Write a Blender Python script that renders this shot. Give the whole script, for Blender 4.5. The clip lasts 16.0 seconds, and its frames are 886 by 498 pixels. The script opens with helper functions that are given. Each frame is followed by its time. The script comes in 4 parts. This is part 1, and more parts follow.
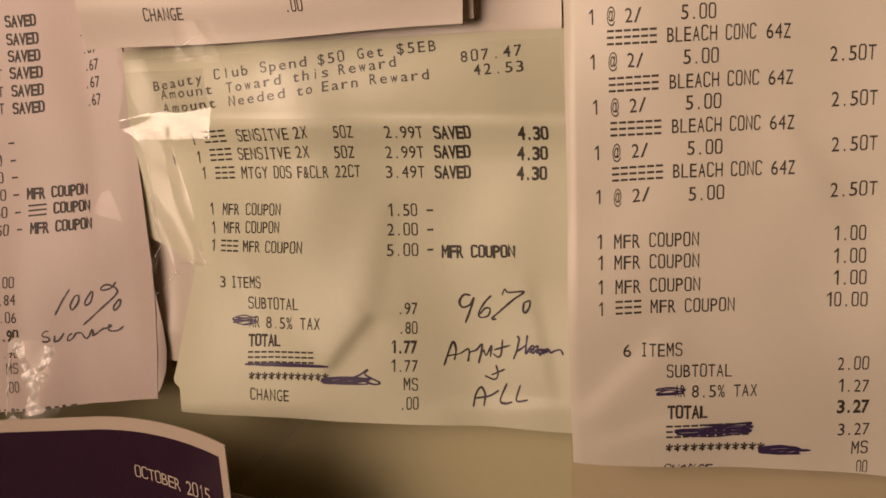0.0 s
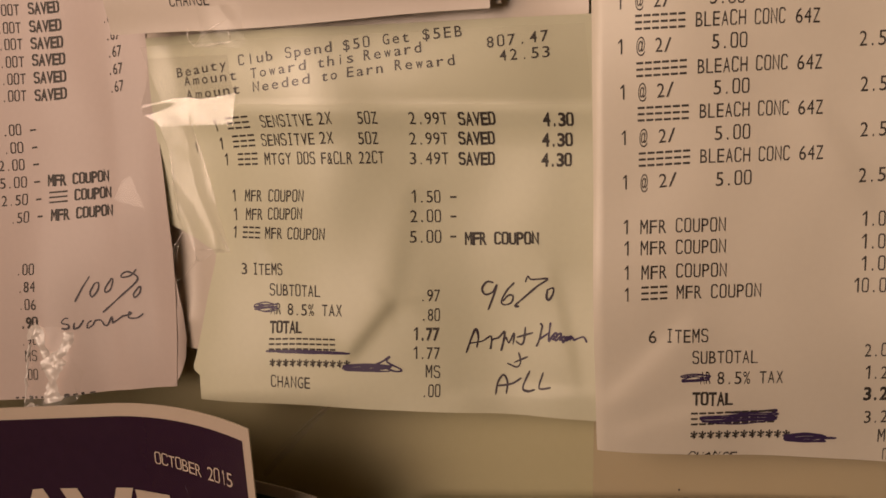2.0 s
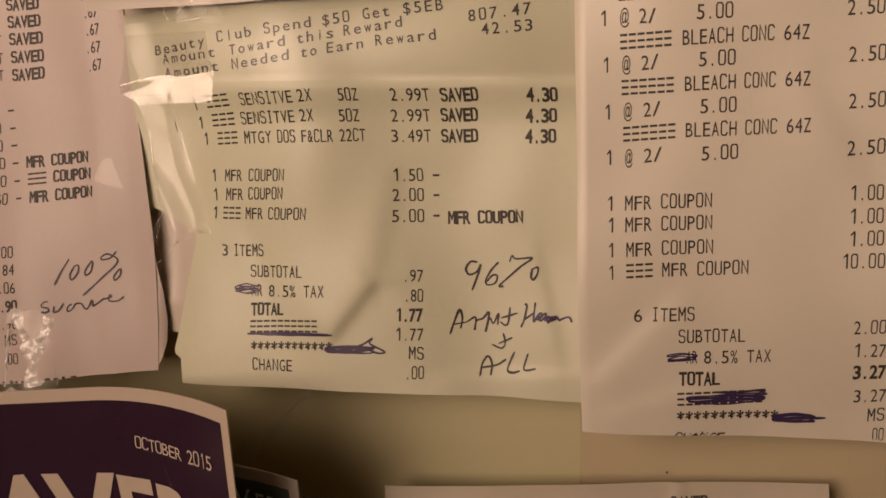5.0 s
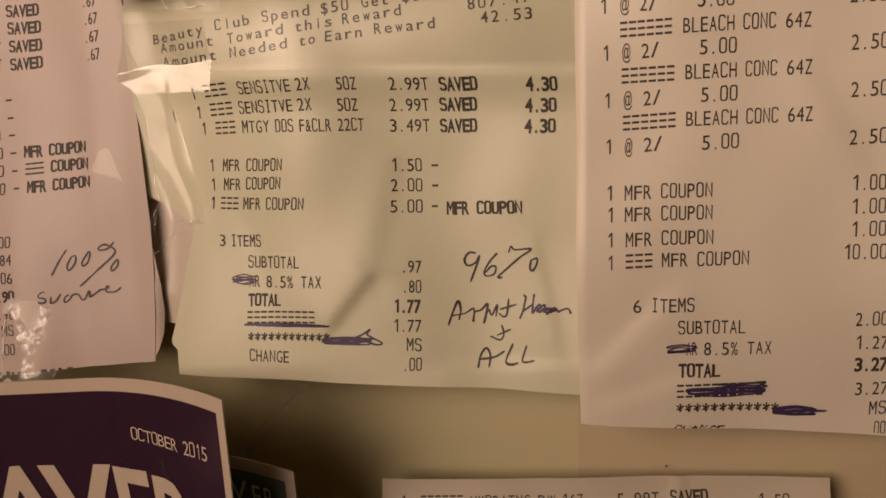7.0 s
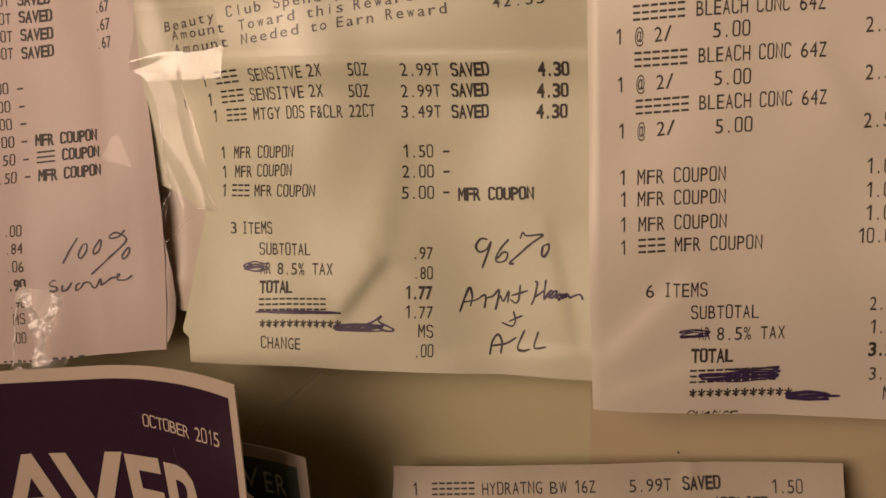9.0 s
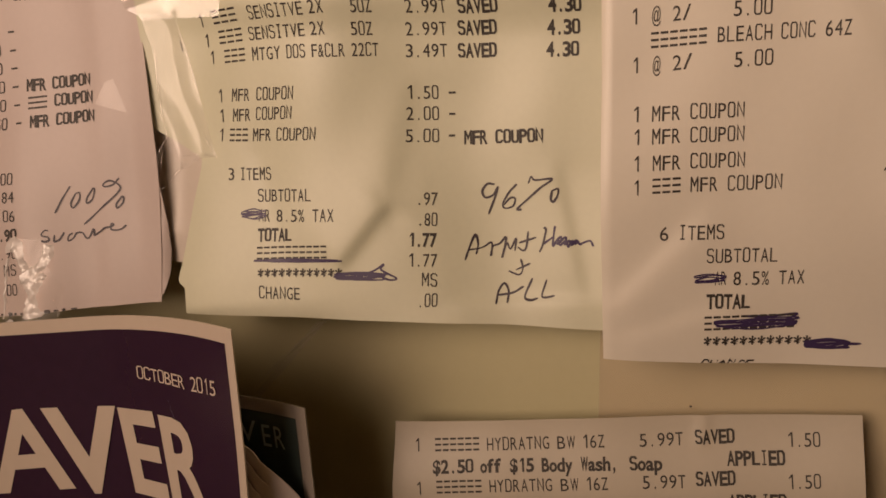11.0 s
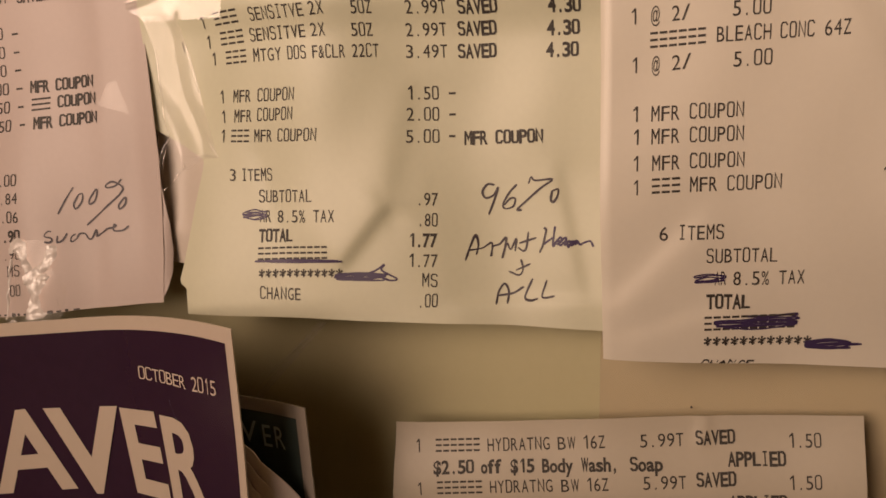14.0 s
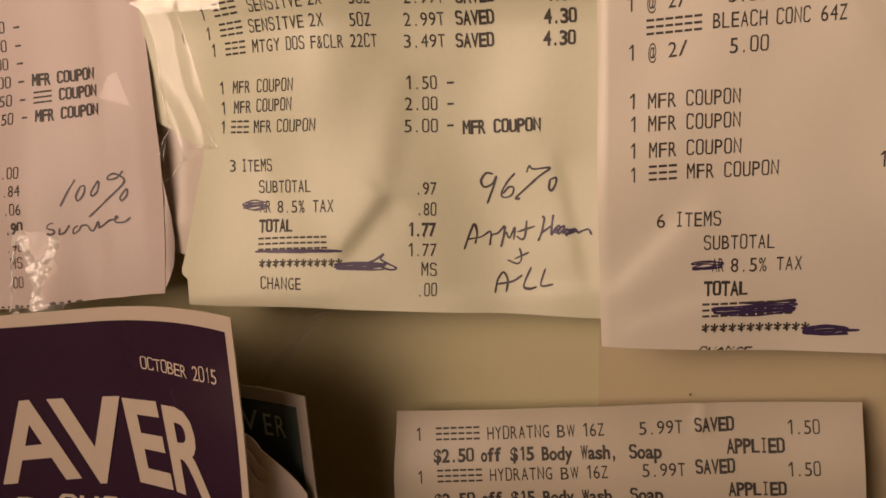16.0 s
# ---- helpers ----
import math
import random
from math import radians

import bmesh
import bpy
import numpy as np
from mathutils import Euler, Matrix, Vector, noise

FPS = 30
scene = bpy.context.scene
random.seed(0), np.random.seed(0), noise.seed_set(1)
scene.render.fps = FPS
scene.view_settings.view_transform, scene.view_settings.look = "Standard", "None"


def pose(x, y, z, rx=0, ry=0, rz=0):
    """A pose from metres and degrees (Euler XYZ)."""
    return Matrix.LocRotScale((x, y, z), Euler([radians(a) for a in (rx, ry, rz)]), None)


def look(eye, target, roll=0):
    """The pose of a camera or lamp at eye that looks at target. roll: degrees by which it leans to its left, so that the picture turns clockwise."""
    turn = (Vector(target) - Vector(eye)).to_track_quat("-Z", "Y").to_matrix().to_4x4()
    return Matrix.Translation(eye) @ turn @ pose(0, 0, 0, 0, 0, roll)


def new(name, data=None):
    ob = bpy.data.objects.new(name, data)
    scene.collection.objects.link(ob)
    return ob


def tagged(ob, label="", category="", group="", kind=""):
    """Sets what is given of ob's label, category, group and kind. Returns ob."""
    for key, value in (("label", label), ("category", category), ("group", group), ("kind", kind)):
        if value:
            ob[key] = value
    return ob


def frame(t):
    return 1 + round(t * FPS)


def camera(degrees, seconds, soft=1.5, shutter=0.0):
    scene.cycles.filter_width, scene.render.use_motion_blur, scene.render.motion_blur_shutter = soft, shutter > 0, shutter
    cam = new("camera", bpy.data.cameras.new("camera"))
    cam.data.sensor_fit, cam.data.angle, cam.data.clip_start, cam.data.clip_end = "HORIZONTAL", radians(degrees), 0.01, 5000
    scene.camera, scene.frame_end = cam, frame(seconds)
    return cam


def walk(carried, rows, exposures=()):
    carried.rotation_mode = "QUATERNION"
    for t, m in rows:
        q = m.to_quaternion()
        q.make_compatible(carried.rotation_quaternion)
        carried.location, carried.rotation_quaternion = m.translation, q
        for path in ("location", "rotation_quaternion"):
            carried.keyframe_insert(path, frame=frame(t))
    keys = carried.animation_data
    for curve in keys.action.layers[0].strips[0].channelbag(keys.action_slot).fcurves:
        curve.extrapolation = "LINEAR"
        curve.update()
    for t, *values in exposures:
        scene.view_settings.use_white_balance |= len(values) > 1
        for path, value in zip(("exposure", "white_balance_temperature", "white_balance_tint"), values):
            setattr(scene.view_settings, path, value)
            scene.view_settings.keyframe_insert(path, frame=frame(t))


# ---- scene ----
cam = camera(54.7, 16.0, soft=1.62)
METRES, EYE, TILT, LEAN, TURN = 0.058, 1.4, -11.0, 2.5, 18.0
ROWS = [
    (0.0, 0.0, 0.0, 0.0, 0.0, 0.0, -0.0),
    (0.5, -0.0652, 0.0783, -0.0573, 0.16, 0.12, -0.31),
    (1.0, -0.091, 0.034, -0.0691, 0.19, 0.13, -0.16),
    (1.5, -0.0778, 0.0293, -0.0783, 0.15, 0.36, -0.38),
    (2.0, -0.0717, 0.0033, -0.0674, 0.07, 0.5, -0.35),
    (2.5, -0.0502, 0.024, -0.0792, -0.09, 0.61, -0.44),
    (3.0, -0.0209, 0.0214, -0.0949, 0.07, 0.75, -0.42),
    (3.5, -0.023, 0.0298, -0.1127, 0.18, 0.47, -0.37),
    (4.0, -0.0236, 0.0509, -0.1137, -0.02, 0.26, -0.18),
    (6.5, 0.0053, 0.0578, -0.131, 0.5, 0.04, -0.21),
    (7.0, 0.0025, 0.0739, -0.1495, 0.37, 0.23, -0.4),
    (7.5, -0.0063, 0.0894, -0.1498, 0.71, -0.15, -0.14),
    (8.0, -0.0132, 0.0828, -0.1601, 0.71, 0.08, -0.31),
    (8.5, -0.0159, 0.0696, -0.1688, 0.68, 0.18, -0.3),
    (11.0, -0.0343, 0.1724, -0.3334, 0.68, -0.37, -0.68),
    (11.5, -0.0112, 0.1956, -0.3415, 0.86, -0.94, -0.4),
    (12.0, -0.0119, 0.1617, -0.3341, 1.28, -0.66, -0.53),
    (12.5, -0.0172, 0.1532, -0.3362, 1.27, -0.42, -0.54),
    (13.0, -0.0072, 0.163, -0.3307, 1.21, -0.27, -0.64),
    (13.5, 0.0049, 0.1745, -0.3691, 1.5, 0.22, -0.81),
    (14.0, -0.0128, 0.1699, -0.3441, 1.16, -0.11, -0.68),
    (14.5, -0.0203, 0.1794, -0.3746, 1.49, 0.15, -0.81),
    (15.0, 0.0072, 0.1866, -0.3883, 1.47, -0.05, -0.68),
    (15.5, 0.0154, 0.2016, -0.4067, 1.41, -0.19, -0.74),
    (16.0, 0.0111, 0.1603, -0.3678, 1.59, -0.33, -0.41),
]
walk(cam, [(t, pose(0, -0.156, EYE, TILT, LEAN, TURN) @ pose(METRES * x, METRES * y, METRES * z, 90 + pitch, roll, yaw)) for t, x, y, z, yaw, pitch, roll in ROWS],
     exposures=[(0.0, 0.14), (0.4, 0.0), (8.5, 0.02), (11.0, 0.1), (12.0, 0.2), (16.0, 0.22)])

# ---- light: one warm shaded lamp, high on the side of the booklets, in an added closed room ----
world = bpy.data.worlds.new("dim_room")
world.use_nodes = True
world.node_tree.nodes["Background"].inputs[0].default_value = (1.0, 0.8, 0.6, 1)
world.node_tree.nodes["Background"].inputs[1].default_value = 0.02
scene.world = world
LAMP_AT = (-0.255, -0.48, EYE + 0.16)
lamp_data = bpy.data.lights.new("room_lamp", "AREA")
lamp_data.shape, lamp_data.size = "DISK", 0.46
lamp_data.energy, lamp_data.color = 1.17, (1.0, 0.708, 0.538)
lamp_data.spread = radians(100)
lamp = new("room_lamp", lamp_data)
lamp.matrix_world = look(LAMP_AT, (-0.03, 0, EYE + 0.21))


# ---- materials ----
def material(name):
    m = bpy.data.materials.new(name)
    m.use_nodes = True
    return m, m.node_tree.nodes, m.node_tree.links, m.node_tree.nodes["Principled BSDF"]


def matte(name, low, high, rough, fine=900.0, broad=40.0, bump=0.08, gap=0.0001, spec=0.4):
    """A surface that varies between two colours at a broad and a fine scale, with a fine relief."""
    m, nodes, links, bsdf = material(name)
    place = nodes.new("ShaderNodeTexCoord")
    big, small = nodes.new("ShaderNodeTexNoise"), nodes.new("ShaderNodeTexNoise")
    big.inputs["Scale"].default_value, small.inputs["Scale"].default_value = broad, fine
    big.inputs["Detail"].default_value, small.inputs["Detail"].default_value = 4.0, 3.0
    links.new(place.outputs["Object"], big.inputs["Vector"])
    links.new(place.outputs["Object"], small.inputs["Vector"])
    both = nodes.new("ShaderNodeMath")
    both.operation = "MULTIPLY_ADD"
    both.inputs[1].default_value = 0.45
    links.new(small.outputs["Fac"], both.inputs[0])
    half = nodes.new("ShaderNodeMath")
    half.operation, half.inputs[1].default_value = "MULTIPLY", 0.6
    links.new(big.outputs["Fac"], half.inputs[0])
    links.new(half.outputs[0], both.inputs[2])
    mix = nodes.new("ShaderNodeMix")
    mix.data_type = "RGBA"
    mix.inputs["A"].default_value, mix.inputs["B"].default_value = (*low, 1), (*high, 1)
    links.new(both.outputs[0], mix.inputs["Factor"])
    links.new(mix.outputs["Result"], bsdf.inputs["Base Color"])
    bsdf.inputs["Roughness"].default_value = rough
    bsdf.inputs["Specular IOR Level"].default_value = spec
    if bump:
        relief = nodes.new("ShaderNodeBump")
        relief.inputs["Strength"].default_value, relief.inputs["Distance"].default_value = bump, gap
        links.new(both.outputs[0], relief.inputs["Height"])
        links.new(relief.outputs[0], bsdf.inputs["Normal"])
    return m


def clear(name, rough, gloss, milk=0.0, wavy=0.05, tint=(0.985, 0.98, 0.97)):
    """Thin clear plastic: lets the paper show and mirrors the lamp."""
    m, nodes, links, bsdf = material(name)
    nodes.remove(bsdf)
    see, shine, mix = nodes.new("ShaderNodeBsdfTransparent"), nodes.new("ShaderNodeBsdfGlossy"), nodes.new("ShaderNodeMixShader")
    see.inputs[0].default_value = (*tint, 1)
    shine.inputs["Roughness"].default_value = rough
    edge, more = nodes.new("ShaderNodeLayerWeight"), nodes.new("ShaderNodeMath")
    edge.inputs["Blend"].default_value = 0.3
    more.operation, more.inputs[1].default_value, more.inputs[2].default_value, more.use_clamp = "MULTIPLY_ADD", 0.3, gloss, True
    wave, relief = nodes.new("ShaderNodeTexNoise"), nodes.new("ShaderNodeBump")
    place = nodes.new("ShaderNodeTexCoord")
    wave.inputs["Scale"].default_value, wave.inputs["Detail"].default_value = 260.0, 3.0
    relief.inputs["Strength"].default_value, relief.inputs["Distance"].default_value = wavy, 0.001
    links.new(place.outputs["Object"], wave.inputs["Vector"])
    links.new(wave.outputs["Fac"], relief.inputs["Height"])
    links.new(relief.outputs[0], shine.inputs["Normal"])
    links.new(edge.outputs["Facing"], more.inputs[0])
    links.new(more.outputs[0], mix.inputs[0])
    body, veil = nodes.new("ShaderNodeMixShader"), nodes.new("ShaderNodeBsdfDiffuse")
    veil.inputs[0].default_value = (0.82, 0.77, 0.72, 1)
    body.inputs[0].default_value = milk
    links.new(see.outputs[0], body.inputs[1])
    links.new(veil.outputs[0], body.inputs[2])
    links.new(body.outputs[0], mix.inputs[1])
    links.new(shine.outputs[0], mix.inputs[2])
    links.new(mix.outputs[0], nodes["Material Output"].inputs["Surface"])
    return m


# Lens colour shading put into the paper colours: rosy sides, yellowish middle.
PAPER_PINK = matte("paper_rosy_white", (0.525, 0.437, 0.396), (0.598, 0.502, 0.460), 0.42, spec=0.5)
PAPER_CREAM = matte("paper_cream_white", (0.72, 0.665, 0.555), (0.79, 0.735, 0.620), 0.40, spec=0.6)
PAPER_GREEN = matte("paper_yellowish_white", (0.605, 0.600, 0.440), (0.692, 0.688, 0.515), 0.42, spec=0.6)
PAPER_WARM = matte("paper_warm_white", (0.585, 0.513, 0.432), (0.657, 0.585, 0.504), 0.38, spec=0.8)
PAPER_TAN = matte("paper_tan_white", (0.510, 0.455, 0.355), (0.580, 0.520, 0.415), 0.42, spec=0.5)
PRINT = matte("thermal_print", (0.030, 0.025, 0.022), (0.075, 0.065, 0.055), 0.55, fine=2500, broad=300, bump=0)
PEN_INK = matte("black_pen_ink", (0.03, 0.02, 0.03), (0.06, 0.045, 0.055), 0.4, bump=0)
VIOLET_INK = matte("violet_pen_ink", (0.035, 0.02, 0.07), (0.07, 0.045, 0.12), 0.4, fine=1500, bump=0)
WALL_PAINT = matte("cream_wall_paint", (0.500, 0.462, 0.272), (0.565, 0.525, 0.325), 0.6, fine=500, broad=12, bump=0.2)
# Pale paint for the added sides, bright so that they bounce fill.
BOUNCE_PAINT = matte("pale_bounce_paint", (0.80, 0.66, 0.50), (0.86, 0.73, 0.57), 0.7, fine=60, broad=3, bump=0.1)
FLOOR_WOOD = matte("brown_floor", (0.16, 0.09, 0.05), (0.26, 0.16, 0.09), 0.45, fine=40, broad=4)
COVER_NAVY = matte("dark_violet_cover", (0.026, 0.011, 0.026), (0.044, 0.018, 0.042), 0.26, fine=400, broad=18, bump=0.05, spec=0.6)
COVER_GREEN = matte("dark_green_cover", (0.045, 0.064, 0.058), (0.066, 0.088, 0.080), 0.25, fine=400, broad=18, bump=0.05)
COVER_CREAM = matte("cream_cover_print", (0.56, 0.465, 0.37), (0.64, 0.54, 0.44), 0.35, fine=500, broad=30, bump=0.04)
# Cream border darkened towards grey: the violet booklet's shade put into its colour.
COVER_SHADED = matte("shaded_cream_cover_border", (0.30, 0.26, 0.225), (0.36, 0.315, 0.27), 0.4, fine=500, broad=30, bump=0.04)
COVER_GREY = matte("grey_green_cover_print", (0.34, 0.38, 0.36), (0.42, 0.46, 0.43), 0.35, bump=0.04)
PAGE = matte("page_white", (0.66, 0.57, 0.52), (0.76, 0.67, 0.61), 0.5, bump=0.04)
TAPE = clear("clear_tape", 0.15, 0.10, 0.05)
FILM = clear("clear_film", 0.25, 0.025, 0.14)
SHEER = clear("sheer_tape", 0.3, 0.006, 0.02)
HAZE = clear("hazy_clear_tape", 0.42, 0.06)
# Pinkish tint added to warm the wall seen through this film.
PINKISH = clear("pinkish_clear_tape", 0.45, 0.02, 0.06, tint=(0.93, 0.84, 0.84))
# Nearly opaque white: the highlights of crumpled clear tape put into its colour.
CRUMPLED_GLINT = clear("crumpled_tape_glint", 0.25, 0.08, 0.85, 0.3)



# ---- shapes: millimetres in front of the wall at x, z of the wall ----
def S(a,b,x):
    t=min(1.0,max(0.0,(x-a)/(b-a)))
    return t*t*(3-2*t)
def seg(x,z,x0,z0,x1,z1):
    dx,dz=x1-x0,z1-z0
    k=min(1.0,max(0.0,((x-x0)*dx+(z-z0)*dz)/(dx*dx+dz*dz)))
    return math.hypot(x-x0-k*dx,z-z0-k*dz)
def fold(x,z,x0,z0,x1,z1,high,wide):
    dx,dz=x1-x0,z1-z0
    n=math.hypot(dx,dz)
    k=((x-x0)*dx+(z-z0)*dz)/(n*n)
    s=((x-x0)*dz-(z-z0)*dx)/n
    fade=S(-0.15,0.1,k)*(1-S(0.8,1.2,k))
    return high*fade*s/math.sqrt(s*s+wide*wide)*math.exp(-(s/6.0)**2)
def ramp(v,w):
    return 0.5*(v+math.sqrt(v*v+w*w))
def wrinkle(x,z,k):
    return (0.22*math.sin(x/6.3+z/17.0+k)+0.16*math.sin(z/5.1-x/11.0+2.1*k)+0.10*math.sin(x/3.1+1.3*math.sin(z/8.0)+3.7*k))
def depth_L(x,z):
    d=6.2+0.083*(25.0-z)-1.2*S(-126,-117,x)+0.4*math.sin(x/9.0)+1.0*wrinkle(x,z,1.0)
    return d+4.0*S(-126,-144,x)*S(-10,-60,z)
def depth_C(x,z):
    d=3.7+1.3*S(-108,-116,x)+7.0*math.exp(-((x+82)/27.0)**2)*(1-0.5*S(-8,8,z))
    d+=0.15*ramp(-36.0-z,8.0)+3.0*S(-88,-106,x)*S(-25,-60,z)+1.2*S(-99,-116,x)*(1-S(-26,-44,z))
    d+=0.3*(ramp(z+11.0,1.5)-0.05)*S(-122,-98,x)
    q=z+4.0+0.036*(x+93.0)
    d+=0.55*S(0.4,-2.2,q)*(1-S(-2.2,-9.0,q))*S(-104,-94,x)
    d+=0.42*math.sin((x+0.35*z)/7.5)*S(-95,-75,x)*(1-S(-45,-30,x))
    d+=fold(x,z,-64.0,-43.4,-72.5,-54.0,0.55,0.7)+fold(x,z,-59.5,-22.0,-64.0,-43.4,0.42,2.6)+fold(x,z,-64.0,-43.4,-56.5,-42.6,-0.12,0.8)
    d+=fold(x,z,-34.0,-37.0,-29.0,-58.0,0.22,1.0)+fold(x,z,-52.0,-60.6,-27.0,-59.0,0.28,0.7)+fold(x,z,-92.0,-33.0,-84.0,-58.0,0.2,1.6)
    return d+1.25*wrinkle(x,z,2.0)
def depth_R(x,z):
    d=13.5-1.3*(1-S(-26.4,-24.4,x))-5.2*S(-26,25,x)-1.0*S(-30,-55,z)-2.6*S(-45,-75,z)+1.0*math.sin((x+0.6*z)/13.0)+1.15*wrinkle(x,z,3.0)
    d+=fold(x,z,-23.0,-58.0,-9.0,-43.0,0.45,1.6)+fold(x,z,-21.0,-64.0,-4.0,-57.5,0.25,1.2)+fold(x,z,10.0,-8.0,22.0,-30.0,0.35,2.2)
    return d+1.5*S(-20,-45,z)
def depth_D(x,z):
    return 11.0-4.2*S(-62,18,x)-3.0*S(-16,0,z+77.9-0.105*x)+0.4*max(0.0,1-seg(x,z,-8.5,-78,-9.0,-84)/1.6)+0.8*wrinkle(x,z,4.0)
def depth_B(x,z):
    return 22.0+16.5*(max(0.0,x+122.0)/42.0)**1.7+2.0*S(-75,-115,z)
def depth_G(x,z):
    return 18.0+11.0*(max(0.0,x+112.0)/40.0)**1.7
def depth_T(x,z): return 17.5-1.5*S(-100,-40,x)-1.5*S(18,8,z)+0.6*wrinkle(x,z,5.0)


def at(x, z, d):
    return Vector((x / 1000, -d / 1000, EYE + z / 1000))


def part(name, bm, mat, parent, label=""):
    """Links a bmesh as one mesh object under its thing."""
    me = bpy.data.meshes.new(name)
    bm.to_mesh(me)
    bm.free()
    ob = new(name, me)
    if mat:
        me.materials.append(mat)
    ob.parent = parent
    return tagged(ob, label)


def thing(name, x, z, d, label, category, group=""):
    ob = new(name)
    ob.empty_display_size = 0.01
    ob.location = at(x, z, d)
    ob["base"] = tuple(ob.location)
    return tagged(ob, label, category, group)


def base(ob):
    return Vector(ob["base"])


def sheet(name, parent, mat, outline, depth, thick=0.12, step=1.0, crumple=0.0, seed=0.0, label="", smooth=True):
    """A bent sheet. outline(u, v) gives x, z; v runs from the top edge down; depth(x, z) its distance from the wall."""
    o = base(parent)
    (xa, za), (xb, zb), (xc, zc) = outline(0, 0.5), outline(1, 0.5), outline(0.5, 0)
    xd, zd = outline(0.5, 1)
    nu = max(4, int(math.hypot(xb - xa, zb - za) / step))
    nv = max(4, int(math.hypot(xd - xc, zd - zc) / step))
    bm = bmesh.new()
    front, back = [], []
    for j in range(nv + 1):
        for i in range(nu + 1):
            x, z = outline(i / nu, j / nv)
            d = depth(x, z) + crumple * noise.noise(Vector((x / 7.0, z / 9.0, seed)))
            front.append(bm.verts.new(at(x, z, d) - o))
            if thick:
                back.append(bm.verts.new(at(x, z, d - thick) - o))
    w = nu + 1
    for j in range(nv):
        for i in range(nu):
            a, b, c, e = j * w + i, j * w + i + 1, (j + 1) * w + i + 1, (j + 1) * w + i
            bm.faces.new((front[a], front[e], front[c], front[b])).smooth = smooth
            if thick:
                bm.faces.new((back[a], back[b], back[c], back[e])).smooth = smooth
    rim = [(i, i + 1) for i in range(nu)] + [(nv * w + i + 1, nv * w + i) for i in range(nu)]
    rim += [((j + 1) * w, j * w) for j in range(nv)] + [(j * w + nu, (j + 1) * w + nu) for j in range(nv)]
    for a, b in rim if thick else ():
        bm.faces.new([bm.verts.new(p.co) for p in (front[a], front[b], back[b], back[a])])
    return part(name, bm, mat, parent, label)


def quad(tl, tr, br, bl, wob=0.0, phase=0.0):
    """An outline with four corners and slightly uneven edges."""
    def outline(u, v):
        x = (1 - v) * ((1 - u) * tl[0] + u * tr[0]) + v * ((1 - u) * bl[0] + u * br[0])
        z = (1 - v) * ((1 - u) * tl[1] + u * tr[1]) + v * ((1 - u) * bl[1] + u * br[1])
        x += wob * math.sin(3.1 * v * 3 + phase) * (2 * u - 1)
        z += wob * math.sin(2.3 * u * 3 + phase * 1.7) * (2 * v - 1)
        return x, z
    return outline


# ---- lettering: the built-in font, squeezed into even cells ----
THIN = dict(cap=2.4, fat=0.0, fill=0.80, slant=0.0)
BOLD = dict(cap=2.45, fat=0.030, fill=0.97, slant=0.0)
WIDE = dict(cap=1.95, fat=0.004, fill=0.66, slant=0.03)
ITAL = dict(cap=2.4, fat=0.0, fill=0.80, slant=0.14)
DASH = dict(cap=2.4, fat=0.01, fill=1.0, slant=0.0)
TITLE = dict(cap=16.0, fat=0.030, fill=1.0, slant=0.0)
MASK = "\u25a1"
GLYPHS = {}


# letters with square shoulders, as single bent strokes in a box half as wide as high
BOXY = {
    "O": ((0.0, 0.14), (0.1, 0.0), (0.4, 0.0), (0.5, 0.14), (0.5, 0.86), (0.4, 1.0), (0.1, 1.0), (0.0, 0.86)),
    "D": ((0.0, 0.0), (0.36, 0.0), (0.5, 0.18), (0.5, 0.82), (0.36, 1.0), (0.0, 1.0)),
    "C": ((0.5, 0.2), (0.5, 0.13), (0.4, 0.0), (0.1, 0.0), (0.0, 0.14), (0.0, 0.86), (0.1, 1.0), (0.4, 1.0), (0.5, 0.87), (0.5, 0.8)),
    "U": ((0.0, 1.0), (0.0, 0.14), (0.1, 0.0), (0.4, 0.0), (0.5, 0.14), (0.5, 1.0)),
    "S": ((0.0, 0.2), (0.02, 0.1), (0.12, 0.0), (0.4, 0.0), (0.5, 0.13), (0.5, 0.36), (0.4, 0.5), (0.1, 0.54), (0.0, 0.66), (0.0, 0.87), (0.1, 1.0), (0.38, 1.0), (0.48, 0.9), (0.5, 0.82)),
    "L": ((0.0, 1.0), (0.0, 0.0), (0.5, 0.0)),
    "N": ((0.0, 0.0), (0.0, 1.0), (0.5, 0.0), (0.5, 1.0)),
}
BOXY["0"] = BOXY["O"]


def ribbon(points, w, closed):
    """A flat stroke of half width w along the points, with mitred corners; its box is half wide and one high."""
    p = [Vector((w + q[0] / 0.5 * (0.5 - 2 * w), w + q[1] * (1 - 2 * w))) for q in points]
    n = len(p)
    rims = []
    for i, q in enumerate(p):
        a = (q - p[i - 1]).normalized() if i or closed else None
        b = (p[(i + 1) % n] - q).normalized() if i < n - 1 or closed else None
        a, b = a or b, b or a
        side = Vector((-a.y - b.y, a.x + b.x)).normalized()
        reach = w / max(0.45, side.dot(Vector((-a.y, a.x))))
        rims += [tuple(q + side * reach), tuple(q - side * reach)]
    faces = [(2 * i, 2 * i + 1, (2 * i + 3) % (2 * n), (2 * i + 2) % (2 * n)) for i in range(n if closed else n - 1)]
    return rims, faces


